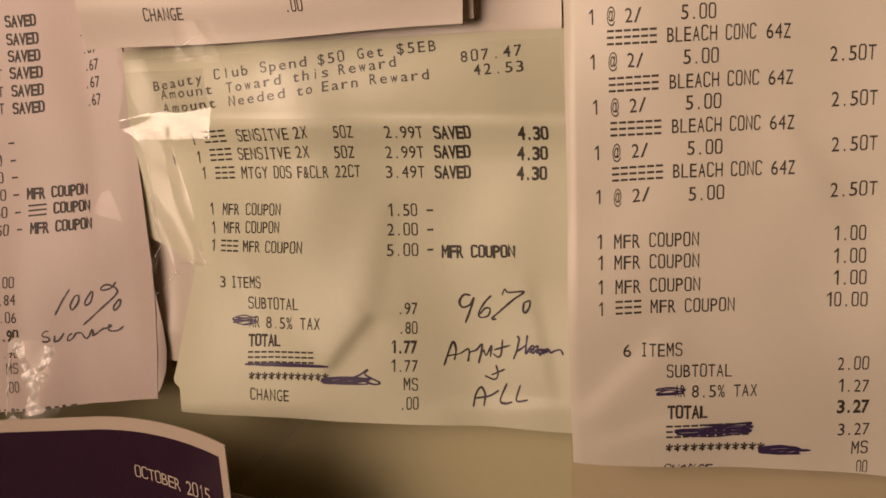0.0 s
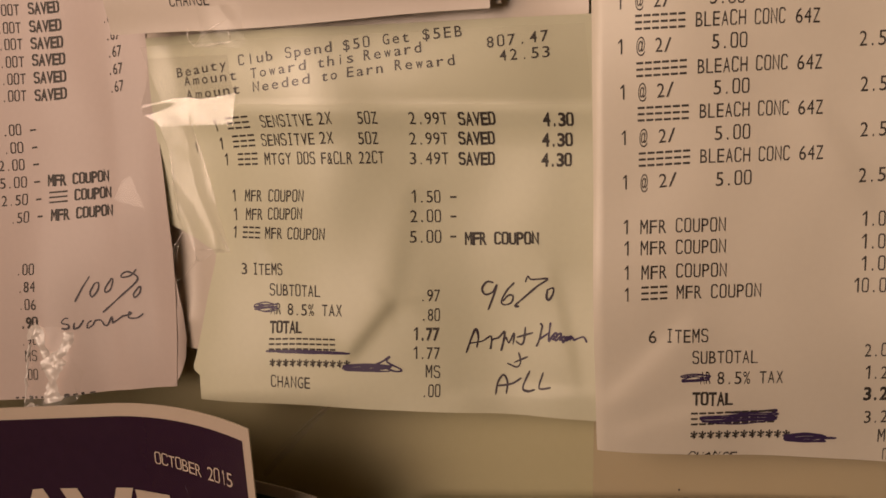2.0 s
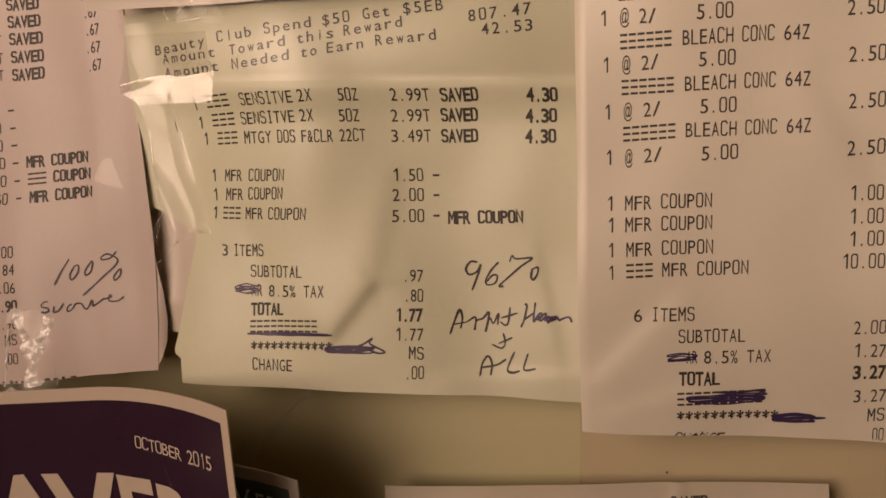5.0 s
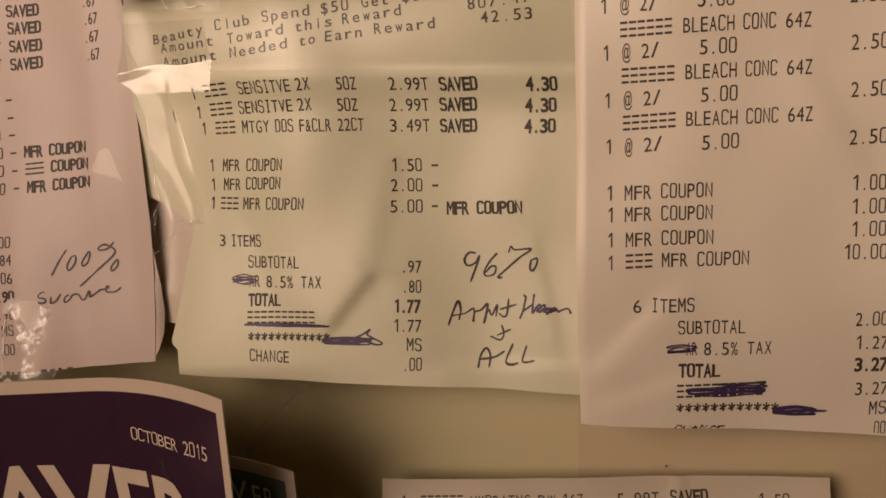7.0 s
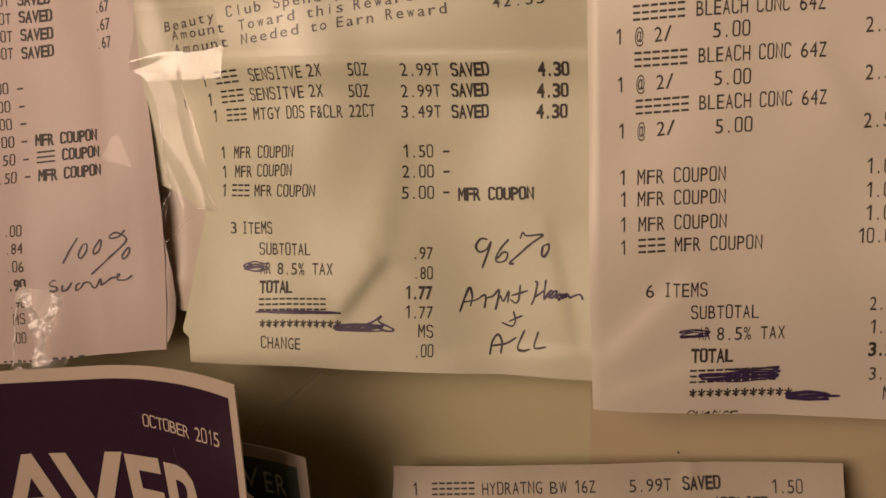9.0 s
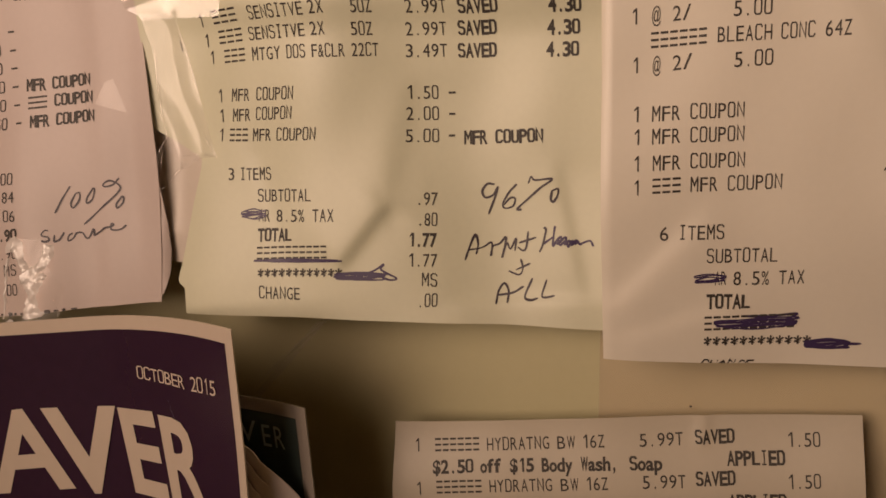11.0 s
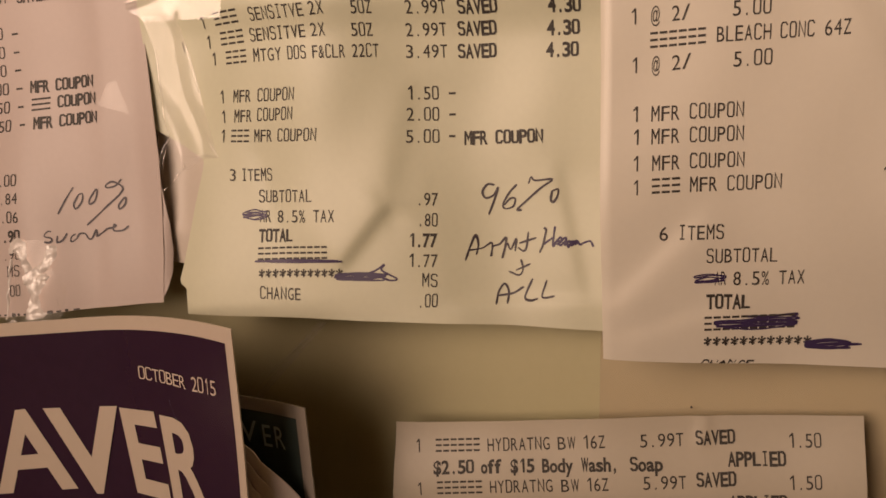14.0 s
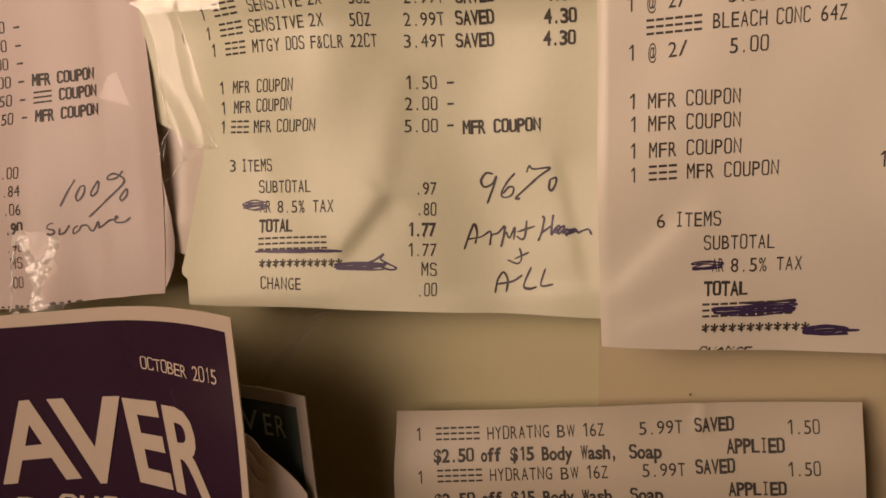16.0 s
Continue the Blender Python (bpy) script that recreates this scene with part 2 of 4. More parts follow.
def glyph(ch, fat):
    """Points and faces of one letter, with its capital height as the unit."""
    key = (ch, fat)
    if key in GLYPHS:
        return GLYPHS[key]
    if ch == MASK:
        bars = [(0.0, 0.0, 0.5, 0.15), (0.0, 0.425, 0.5, 0.575), (0.0, 0.85, 0.5, 1.0)]
        GLYPHS[key] = [p for a, c, d, e in bars for p in ((a, c), (d, c), (d, e), (a, e))], [(4 * i, 4 * i + 1, 4 * i + 2, 4 * i + 3) for i in range(3)]
        return GLYPHS[key]
    if ch == "M":
        w, d = 0.10 + 1.6 * fat, 0.13 + 1.2 * fat
        quads = [((0, 0), (w, 0), (w, 1), (0, 1)), ((0.6 - w, 0), (0.6, 0), (0.6, 1), (0.6 - w, 1)),
                 ((w, 1), (w, 1 - 1.9 * d), (0.3, 0.42 - d), (0.3, 0.42 + 0.9 * d)), ((0.6 - w, 1), (0.6 - w, 1 - 1.9 * d), (0.3, 0.42 - d), (0.3, 0.42 + 0.9 * d))]
        GLYPHS[key] = [p for q in quads for p in q], [tuple(range(4 * i, 4 * i + 4)) for i in range(4)]
        return GLYPHS[key]
    if ch in BOXY:
        GLYPHS[key] = ribbon(BOXY[ch], 0.047 + 0.9 * fat, ch in "O0D")
        return GLYPHS[key]
    if ch == "1":
        w = 0.06 + fat
        GLYPHS[key] = [(0.28 - w, 0), (0.28 + w, 0), (0.28 + w, 1), (0.28 - w, 1), (0.28 - w, 0.82), (0.0, 0.68), (0.0, 0.79)], [(0, 1, 2, 3), (3, 4, 5, 6)]
        return GLYPHS[key]
    if ch == "I":
        bars = [(0.17, 0.0, 0.29, 1.0), (0.0, 0.0, 0.46, 0.11), (0.0, 0.89, 0.46, 1.0)]
        GLYPHS[key] = [p for a, c, d, e in bars for p in ((a, c), (d, c), (d, e), (a, e))], [(4 * i, 4 * i + 1, 4 * i + 2, 4 * i + 3) for i in range(3)]
        return GLYPHS[key]
    cu = bpy.data.curves.new("letter", "FONT")
    cu.body, cu.offset, cu.resolution_u = ch, fat, 3
    ob = new("letter", cu)
    bpy.context.view_layer.update()
    me = bpy.data.meshes.new_from_object(ob.evaluated_get(bpy.context.evaluated_depsgraph_get()))
    GLYPHS[key] = [(v.co.x / 0.729, v.co.y / 0.729) for v in me.vertices], [tuple(f.vertices) for f in me.polygons]
    bpy.data.objects.remove(ob)
    bpy.data.curves.remove(cu)
    bpy.data.meshes.remove(me)
    return GLYPHS[key]


NARROW = set("1I.,ilj!")


def letters(parent, depth, text, style, x0, z0, x1, z1, mat=None, lift=0.09, name="printed_letter", up=0.0, foot=-1000.0):
    """One word whose ink runs from x0, z0 to x1, z1 along its foot, laid on a bent surface."""
    o = base(parent)
    n, span = len(text), math.hypot(x1 - x0, z1 - z0)
    fill, cap = style["fill"], style["cap"]
    cell = span / (n - 1 + fill) if n > 1 else span / fill
    for k, ch in enumerate(text):
        pts, faces = glyph(ch, style["fat"] if ch not in "MW@&" or cap > 3 else max(0.0, style["fat"] - (0.0 if ch in "WM" else 0.016)))
        if not pts:
            continue
        lo, hi = min(p[0] for p in pts), max(p[0] for p in pts)
        wide = fill * cell if ch not in NARROW else min(fill * cell, (hi - lo) * max(0.62 * cap, 1.15 * fill * cell))
        if ch == "*":
            pts, faces = glyph(ch, 0.02)
        if ch == "1":
            wide = (hi - lo) * 2.0 * min(1.0, cell / 1.2)
        left = k * cell + (fill * cell - wide) / 2
        bm = bmesh.new()
        verts = []
        for px, py in pts:
            a = left + (px - lo) / max(hi - lo, 1e-6) * wide + (style["slant"] + up) * py * cap
            x = x0 + (x1 - x0) * a / span
            z = max(foot, z0 + (z1 - z0) * a / span + py * cap)
            verts.append(bm.verts.new(at(x, z, depth(x, z) + lift) - o))
        for f in faces:
            try:
                bm.faces.new([verts[i] for i in f])
            except ValueError:
                pass
        bmesh.ops.recalc_face_normals(bm, faces=bm.faces)
        for f in bm.faces:
            if f.normal.y > 0:
                f.normal_flip()
        part("printed_bar" if ch == MASK else name, bm, mat or PRINT, parent)


PEN, VIOLET = (PEN_INK, 0.5), (VIOLET_INK, 0.52)


def stroke(parent, depth, kind, *points, name="pen_stroke", lift=0.07):
    """A pen line through the points, smoothed, laid on a bent surface."""
    mat, width = kind
    o = base(parent)
    p = [Vector(q) for q in points]
    p = [2 * p[0] - p[1]] + p + [2 * p[-1] - p[-2]]
    line = []
    for i in range(1, len(p) - 2):
        for s in range(6):
            t = s / 6
            line.append(0.5 * (2 * p[i] + (p[i + 1] - p[i - 1]) * t + (2 * p[i - 1] - 5 * p[i] + 4 * p[i + 1] - p[i + 2]) * t * t
                               + (3 * p[i] - 3 * p[i + 1] + p[i + 2] - p[i - 1]) * t ** 3))
    line.append(p[-2])
    bm = bmesh.new()
    rows = []
    for i, q in enumerate(line):
        way = line[min(i + 1, len(line) - 1)] - line[max(i - 1, 0)]
        side = Vector((-way.y, way.x)).normalized() if way.length > 1e-6 else Vector((1, 0))
        w = width / 2 * (0.75 + 0.35 * noise.noise(Vector((q.x / 2, q.y / 2, 3.0)))) * (0.6 if i in (0, len(line) - 1) else 1)
        rows.append([bm.verts.new(at(r.x, r.y, depth(r.x, r.y) + lift + 0.0004 * i) - o) for r in (q + side * w, q - side * w)])
    for a, b in zip(rows, rows[1:]):
        f = bm.faces.new((a[0], a[1], b[1], b[0]))
    return part(name, bm, mat, parent)


def scribble(parent, depth, x0, z0, x1, z1, tall, lines, seed, width=0.42):
    """A word crossed out with a violet pen, in long strokes to and fro."""
    rnd = random.Random(seed)
    pts = []
    for i in range(lines):
        f = (i + 0.5) / lines - 0.5
        for u in ((0.0, 0.5, 1.0) if i % 2 == 0 else (1.0, 0.5, 0.0)):
            v = u + rnd.uniform(-0.05, 0.05)
            trim = 1 - 0.3 * abs(2 * u - 1) ** 3
            pts.append((x0 + (x1 - x0) * v, z0 + (z1 - z0) * v + tall * (f * trim + rnd.uniform(-0.14, 0.14))))
    stroke(parent, depth, (VIOLET_INK, width), *pts, name="scribble", lift=0.09)


# ---- the room: only the north wall is in view, the other sides are added ----
def slab(name, lo, hi, mat, kind="structure", label=""):
    bm = bmesh.new()
    bmesh.ops.create_cube(bm, size=1)
    size, mid = Vector(hi) - Vector(lo), (Vector(hi) + Vector(lo)) / 2
    for v in bm.verts:
        v.co = Vector((v.co.x * size.x, v.co.y * size.y, v.co.z * size.z))
    ob = part(name, bm, mat, None)
    ob.location = mid
    return tagged(ob, label, "", "", kind)


slab("wall_north", (-0.8, 0.0, 0.0), (0.7, 0.1, 2.4), WALL_PAINT, label="cream painted wall behind the taped receipts")
# Unseen walls and ceiling, set close so lamplight bounces back as fill.
slab("bounce_wall_south", (-0.8, -1.15, 0.0), (0.7, -1.05, 2.4), BOUNCE_PAINT)
slab("bounce_wall_west", (-0.9, -1.15, 0.0), (-0.8, 0.1, 2.4), BOUNCE_PAINT)
slab("bounce_wall_east", (0.7, -1.15, 0.0), (0.8, 0.1, 2.4), BOUNCE_PAINT)
slab("floor", (-0.9, -1.15, -0.1), (0.8, 0.1, 0.0), FLOOR_WOOD)
slab("bounce_ceiling", (-0.9, -1.15, 2.4), (0.8, 0.1, 2.5), BOUNCE_PAINT)

# ---- receipts ----
GROUP = "receipts taped to the wall"


def along(points, z):
    """x of a torn or cut edge at height z, from its corners given from the top down."""
    for (za, xa), (zb, xb) in zip(points, points[1:]):
        if z >= zb:
            k = max(0.0, (za - z) / (za - zb))
            return xa + (xb - xa) * k
    return points[-1][1]


def receipt_rosy():
    r = thing("receipt", -160, -30, 0, "rosy white paper receipt with a handwritten note, taped to the wall", "receipt", GROUP)
    put = lambda text, style, *p: letters(r, depth_L, text, style, *p)
    draw = lambda kind, *p: stroke(r, depth_L, kind, *p)

    def edge(u, v):
        right = along(((40, -118.7), (19.9, -117.6), (-0.2, -115.9), (-19.8, -113.8), (-34.2, -112.7), (-44.0, -112.5), (-53.7, -112.6), (-58.3, -112.9), (-62.8, -113.2)), 39 - 101.8 * v)
        x = -192 + (right + 192) * u
        return x, 39 - (102.0 + 0.1 * (-113.2 - x)) * v
    sheet("front_sheet", r, PAPER_PINK, edge, depth_L)

    def turned(u, v):
        z = -30 - 33.0 * v
        return -130 + (130 + along(((-35.2, -113.4), (-40.6, -112.4), (-47.2, -111.4), (-52.7, -111.0), (-57.2, -111.3), (-60.7, -112.3), (-63.0, -114.0)), z)) * u, z
    back = lambda x, z: depth_L(x, z) - 0.13 - 1.6 * S(-112.7, -109.9, x)
    sheet("back_sheet", r, PAPER_PINK, turned, back, step=1.0)
    put(".00T", THIN, -153.4, 15.5, -147.2, 15.4)
    put("SAVED", BOLD, -145.0, 15.4, -137.4, 15.4)
    put(".00T", THIN, -153.2, 11.8, -147.1, 11.7)
    put("SAVED", BOLD, -145.0, 11.7, -137.1, 11.7)
    put(".67", THIN, -126.3, 12.5, -123.1, 12.6)
    put(".00T", THIN, -153.2, 8.3, -146.9, 8.3)
    put("SAVED", BOLD, -144.9, 8.2, -136.9, 8.2)
    put(".67", THIN, -125.6, 9.0, -122.5, 9.1)
    put(".00T", THIN, -153.2, 4.6, -146.7, 4.6)
    put("SAVED", BOLD, -144.7, 4.7, -136.5, 4.7)
    put(".67", THIN, -125.3, 5.5, -122.3, 5.7)
    put(".00T", THIN, -153.0, 1.0, -146.5, 1.0)
    put("SAVED", BOLD, -144.4, 1.0, -136.4, 1.1)
    put(".67", THIN, -125.4, 2.0, -122.2, 2.2)
    put(".00T", THIN, -153.0, -2.6, -146.5, -2.5)
    put("SAVED", BOLD, -144.3, -2.7, -136.4, -2.4)
    put(".67", THIN, -125.3, -1.6, -122.2, -1.3)
    put(".00", THIN, -153.2, -9.9, -148.3, -9.7)
    put("-", DASH, -146.0, -9.5, -144.5, -9.4)
    put(".00", THIN, -153.2, -13.7, -148.1, -13.5)
    put("-", DASH, -145.8, -13.2, -144.4, -13.1)
    put("2.00", THIN, -154.7, -17.4, -148.0, -17.2)
    put("-", DASH, -145.7, -16.8, -144.2, -16.7)
    put("5.00", THIN, -154.7, -21.2, -147.5, -20.9)
    put("-", DASH, -145.5, -20.5, -144.0, -20.4)
    put("MFR", BOLD, -142.0, -20.7, -137.5, -20.5)
    put("COUPON", BOLD, -136.1, -20.4, -127.1, -19.8)
    put("2.50", THIN, -154.4, -25.0, -147.2, -24.6)
    put("-", DASH, -145.0, -24.2, -143.6, -24.1)
    put(MASK * 3, BOLD, -141.6, -24.3, -137.3, -24.0)
    put("COUPON", BOLD, -135.7, -23.8, -126.6, -23.2)
    put(".50", THIN, -151.8, -28.7, -146.7, -28.3)
    put("-", DASH, -144.4, -27.8, -143.1, -27.7)
    put("MFR", BOLD, -141.1, -28.0, -136.7, -27.7)
    put("COUPON", BOLD, -135.3, -27.6, -126.3, -26.9)
    put(".00", THIN, -149.6, -39.6, -144.9, -39.3)
    put(".84", THIN, -149.2, -43.3, -144.6, -42.9)
    put(".06", THIN, -149.0, -47.0, -144.4, -46.8)
    put(".90", BOLD, -148.8, -51.0, -144.0, -50.6)
    put(".90", THIN, -148.7, -54.8, -144.2, -54.3)
    put("MS", THIN, -147.8, -58.2, -144.5, -57.8)
    put(".00", THIN, -148.9, -62.4, -144.5, -61.9)
    draw(PEN, (-132.5, -39.8), (-134.2, -42.3), (-135.8, -45.2))
    draw(PEN, (-131.4, -41.2), (-132.5, -43.2), (-132.1, -44.2), (-130.8, -42.7), (-130.6, -41.2), (-131.4, -41.3))
    draw(PEN, (-127.6, -40.3), (-129.1, -42.3), (-129.1, -43.3), (-127.9, -42.5), (-127.3, -40.5), (-127.9, -40.4))
    draw(PEN, (-121.8, -38.3), (-123.1, -39.6), (-124.9, -40.0), (-125.2, -39.5), (-123.7, -38.8), (-121.7, -39.9), (-122.4, -41.4), (-126.3, -44.6), (-130.0, -47.6))
    draw(PEN, (-121.5, -42.1), (-122.6, -43.5), (-122.4, -44.3), (-121.3, -43.3), (-121.1, -42.1), (-121.7, -42.2))
    draw(PEN, (-137.2, -48.7), (-137.8, -48.6), (-138.5, -49.2), (-138.4, -49.7), (-137.3, -50.0), (-137.1, -50.6), (-137.8, -50.9), (-138.6, -50.7))
    draw(PEN, (-136.0, -49.6), (-136.1, -50.7), (-135.9, -50.9), (-135.1, -50.6), (-134.5, -49.8), (-134.1, -49.1))
    draw(PEN, (-132.4, -49.3), (-133.2, -49.8), (-133.4, -50.7), (-133.0, -50.8), (-132.2, -50.2), (-131.7, -49.4), (-130.9, -49.2), (-130.3, -49.4), (-129.8, -50.2), (-129.2, -50.4), (-128.7, -49.8), (-128.0, -48.6), (-127.8, -49.3), (-127.8, -49.8), (-126.7, -49.2), (-125.3, -48.3), (-124.4, -48.1), (-123.7, -47.9), (-123.3, -47.6), (-123.7, -47.4), (-123.9, -47.9), (-123.8, -48.6), (-122.7, -48.7), (-121.7, -48.5), (-120.6, -47.7))
    rnd = random.Random(4)
    for k in range(11):
        x = -151 + 1.75 * k + rnd.uniform(0, 0.4)
        z = -66.4 + (x + 151) * 0.09
        stroke(r, depth_L, (PRINT, 0.5 + rnd.random() * 0.5), (x, z), (x + rnd.uniform(0.5, 1.3), z + 0.12), name="cut_print")
    return r


def receipt_yellowish():
    r = thing("receipt", -70, -30, 0, "long creased receipt with a handwritten percentage and scribbled-out lines", "receipt", GROUP)
    put = lambda text, style, *p: letters(r, depth_C, text, style, *p)
    draw = lambda kind, *p: stroke(r, depth_C, kind, *p)

    def outline(u, v):
        z = 8.0 + (-63.7 - 8.0) * v
        left = along(((9, -115.6), (-28.5, -114.6), (-33.0, -106.0), (-34.5, -102.8), (-36.5, -103.1), (-43.0, -104.9), (-49.3, -106.1), (-54.5, -107.1), (-58.0, -108.1), (-58.5, -106.2), (-63.3, -105.8), (-66.2, -105.5)), z)
        right = -25.6 + 0.5 * math.sin(z / 15)
        x = left + (right - left) * u
        return x, z - 0.6 * v * max(0.0, 1 - u / 0.4) ** 1.5 - 0.8 * v * S(0.25, 1.0, u) + (1 - v) * 0.9 * (1 - u)
    sheet("front_sheet", r, PAPER_GREEN, outline, depth_C, step=0.8)
    sheet("upper_layer", r, PAPER_WARM, quad((-127, 42), (-27, 42), (-26.5, -4), (-124, -4)), lambda x, z: max(0.6, depth_C(x, min(z, 8.0)) - 1.6 - 0.05 * max(0.0, z - 8)), step=1.5)
    sheet("back_sheet", r, PAPER_WARM, quad((-124, -22), (-60, -22), (-60, -61.0), (-113.0, -55.5), 0.4, 0.6), lambda x, z: min(depth_C(x, z) - 1.6, 9.0 + 0.05 * (x + 110)), step=1.5)
    put("Beauty", WIDE, -108.6, 0.8, -95.4, 2.0)
    put("Club", WIDE, -92.4, 2.4, -84.6, 3.0)
    put("Spend", WIDE, -81.8, 3.2, -72.9, 4.0)
    put("$50", WIDE, -70.8, 4.1, -65.9, 4.6)
    put("Get", WIDE, -63.4, 4.8, -58.5, 5.1)
    put("$5EB", WIDE, -55.9, 5.3, -48.6, 5.5)
    put("Amount", WIDE, -106.9, -0.9, -93.3, -0.2)
    put("Toward", WIDE, -89.9, -0.1, -77.9, 1.0)
    put("this", WIDE, -75.6, 1.2, -69.1, 2.0)
    put("Reward", WIDE, -67.2, 2.2, -56.4, 3.2)
    put("Amount", WIDE, -106.8, -3.6, -92.9, -2.8)
    put("Needed", WIDE, -89.7, -2.7, -77.3, -1.5)
    put("to", WIDE, -75.0, -1.3, -72.2, -0.9)
    put("Earn", WIDE, -70.4, -0.7, -63.9, -0.1)
    put("Reward", WIDE, -61.6, 0.2, -50.5, 0.7)
    put("1", THIN, -101.5, -10.1, -100.1, -10.0)
    put(MASK * 3, THIN, -97.6, -9.7, -91.6, -9.4)
    put("SENSITVE", THIN, -88.8, -9.4, -77.3, -9.2)
    put("2X", THIN, -76.2, -9.1, -73.6, -9.0)
    put("5OZ", THIN, -68.9, -9.2, -65.5, -9.3)
    put("1", THIN, -100.9, -13.7, -99.5, -13.7)
    put(MASK * 3, THIN, -97.0, -13.3, -91.2, -13.0)
    put("SENSITVE", THIN, -89.6, -13.0, -77.6, -12.8)
    put("2X", THIN, -76.5, -12.7, -73.9, -12.7)
    put("5OZ", THIN, -69.3, -13.0, -65.8, -13.1)
    put("1", THIN, -99.9, -16.9, -98.4, -16.8)
    put(MASK * 3, THIN, -96.0, -16.8, -90.9, -16.6)
    put("MTGY", THIN, -89.2, -16.6, -83.0, -16.5)
    put("DOS", THIN, -81.6, -16.5, -77.8, -16.5)
    put("F&CLR", THIN, -76.5, -16.5, -70.6, -16.6)
    put("22CT", THIN, -69.4, -16.6, -65.0, -16.7)
    put("1", THIN, -98.3, -24.0, -96.8, -23.9)
    put("MFR", ITAL, -94.8, -23.9, -90.7, -23.8)
    put("COUPON", ITAL, -89.1, -23.8, -81.0, -23.7)
    put("1", THIN, -98.1, -27.7, -96.8, -27.7)
    put("MFR", ITAL, -94.9, -27.6, -90.9, -27.5)
    put("COUPON", ITAL, -89.6, -27.4, -81.7, -27.2)
    put("1", ITAL, -98.7, -31.3, -97.3, -31.3)
    put(MASK * 3, ITAL, -96.0, -31.3, -91.9, -31.3)
    put("MFR", ITAL, -90.7, -31.3, -86.7, -31.2)
    put("COUPON", ITAL, -85.4, -31.2, -77.1, -31.1)
    put("807.47", WIDE, -44.2, 3.3, -33.5, 4.0)
    put("42.53", WIDE, -42.1, 1.0, -33.4, 1.3)
    put("2.99T", THIN, -59.8, -9.6, -52.8, -9.9)
    put("SAVED", BOLD, -50.8, -10.1, -43.9, -10.2)
    put("4.30", BOLD, -35.3, -10.6, -29.9, -10.8)
    put("2.99T", THIN, -60.2, -13.4, -53.2, -13.6)
    put("SAVED", BOLD, -51.2, -13.7, -44.4, -13.8)
    put("4.30", BOLD, -35.7, -14.3, -30.2, -14.4)
    put("3.49T", THIN, -60.4, -17.1, -53.3, -17.3)
    put("SAVED", BOLD, -51.4, -17.5, -44.6, -17.6)
    put("4.30", BOLD, -35.9, -17.9, -30.4, -18.0)
    put("1.50", THIN, -60.5, -24.3, -55.1, -24.5)
    put("-", DASH, -53.3, -24.2, -52.1, -24.2)
    put("2.00", THIN, -60.6, -28.0, -55.1, -28.2)
    put("-", DASH, -53.3, -27.9, -52.2, -27.9)
    put("5.00", THIN, -60.8, -31.9, -55.1, -32.1)
    put("-", DASH, -53.4, -31.7, -52.3, -31.7)
    put("MFR", BOLD, -50.7, -32.6, -46.5, -32.5)
    put("COUPON", BOLD, -45.1, -32.5, -36.5, -32.3)
    put("3", THIN, -96.5, -38.6, -95.2, -38.6)
    put("ITEMS", THIN, -93.8, -38.6, -87.1, -38.5)
    put("SUBTOTAL", THIN, -90.0, -42.6, -78.4, -42.2)
    put("AR", THIN, -89.7, -46.2, -87.4, -46.2)
    put("8.5%", THIN, -85.9, -46.2, -79.8, -46.0)
    put("TAX", THIN, -78.0, -45.9, -73.8, -45.8)
    put("TOTAL", BOLD, -89.8, -49.9, -82.6, -49.6)
    put(MASK * 10, THIN, -89.9, -53.3, -75.2, -52.5)
    put("************", THIN, -89.6, -57.4, -72.4, -56.7)
    put("CHANGE", THIN, -89.4, -60.5, -81.0, -60.5)
    put(".97", THIN, -58.9, -43.0, -55.3, -43.2)
    put(".80", THIN, -58.7, -46.7, -55.3, -46.9)
    put("1.77", BOLD, -60.3, -50.4, -55.3, -50.5)
    put("1.77", THIN, -60.3, -54.0, -55.2, -54.1)
    put("MS", THIN, -57.8, -57.5, -55.1, -57.7)
    put(".00", THIN, -58.5, -61.3, -55.0, -61.2)
    draw(PEN, (-45.3, -39.7), (-46.6, -39.6), (-47.5, -40.9), (-46.9, -42.0), (-45.5, -41.5), (-44.7, -40.1), (-45.3, -42.1), (-46.4, -45.0))
    draw(PEN, (-41.3, -39.6), (-42.7, -41.1), (-43.8, -43.1), (-43.4, -43.9), (-42.0, -43.5), (-41.6, -42.2), (-42.5, -42.1), (-43.6, -43.3))
    draw(PEN, (-39.2, -39.5), (-38.7, -38.3), (-38.0, -38.9), (-35.0, -38.7), (-37.0, -40.2), (-39.5, -42.4), (-41.2, -44.0), (-40.4, -44.1))
    draw(PEN, (-35.0, -40.6), (-35.2, -42.2), (-34.7, -42.6), (-34.0, -41.4), (-34.0, -40.4), (-34.9, -40.7))
    draw(PEN, (-50.4, -53.1), (-49.5, -50.3), (-48.7, -48.6), (-48.2, -50.2), (-48.5, -52.1))
    draw(PEN, (-50.0, -51.3), (-47.5, -50.9), (-45.8, -50.0), (-45.9, -52.4), (-45.6, -50.7), (-44.4, -50.2), (-43.2, -49.1), (-43.9, -52.7), (-43.1, -50.1), (-42.4, -51.1), (-41.4, -49.2), (-41.6, -51.4))
    draw(PEN, (-39.2, -47.9), (-39.5, -50.6), (-40.1, -51.3), (-41.1, -50.7))
    draw(PEN, (-40.9, -50.0), (-37.7, -48.9))
    draw(PEN, (-40.5, -52.8), (-40.1, -54.5), (-40.8, -55.6), (-42.7, -55.0))
    draw(PEN, (-41.4, -54.8), (-38.7, -53.5))
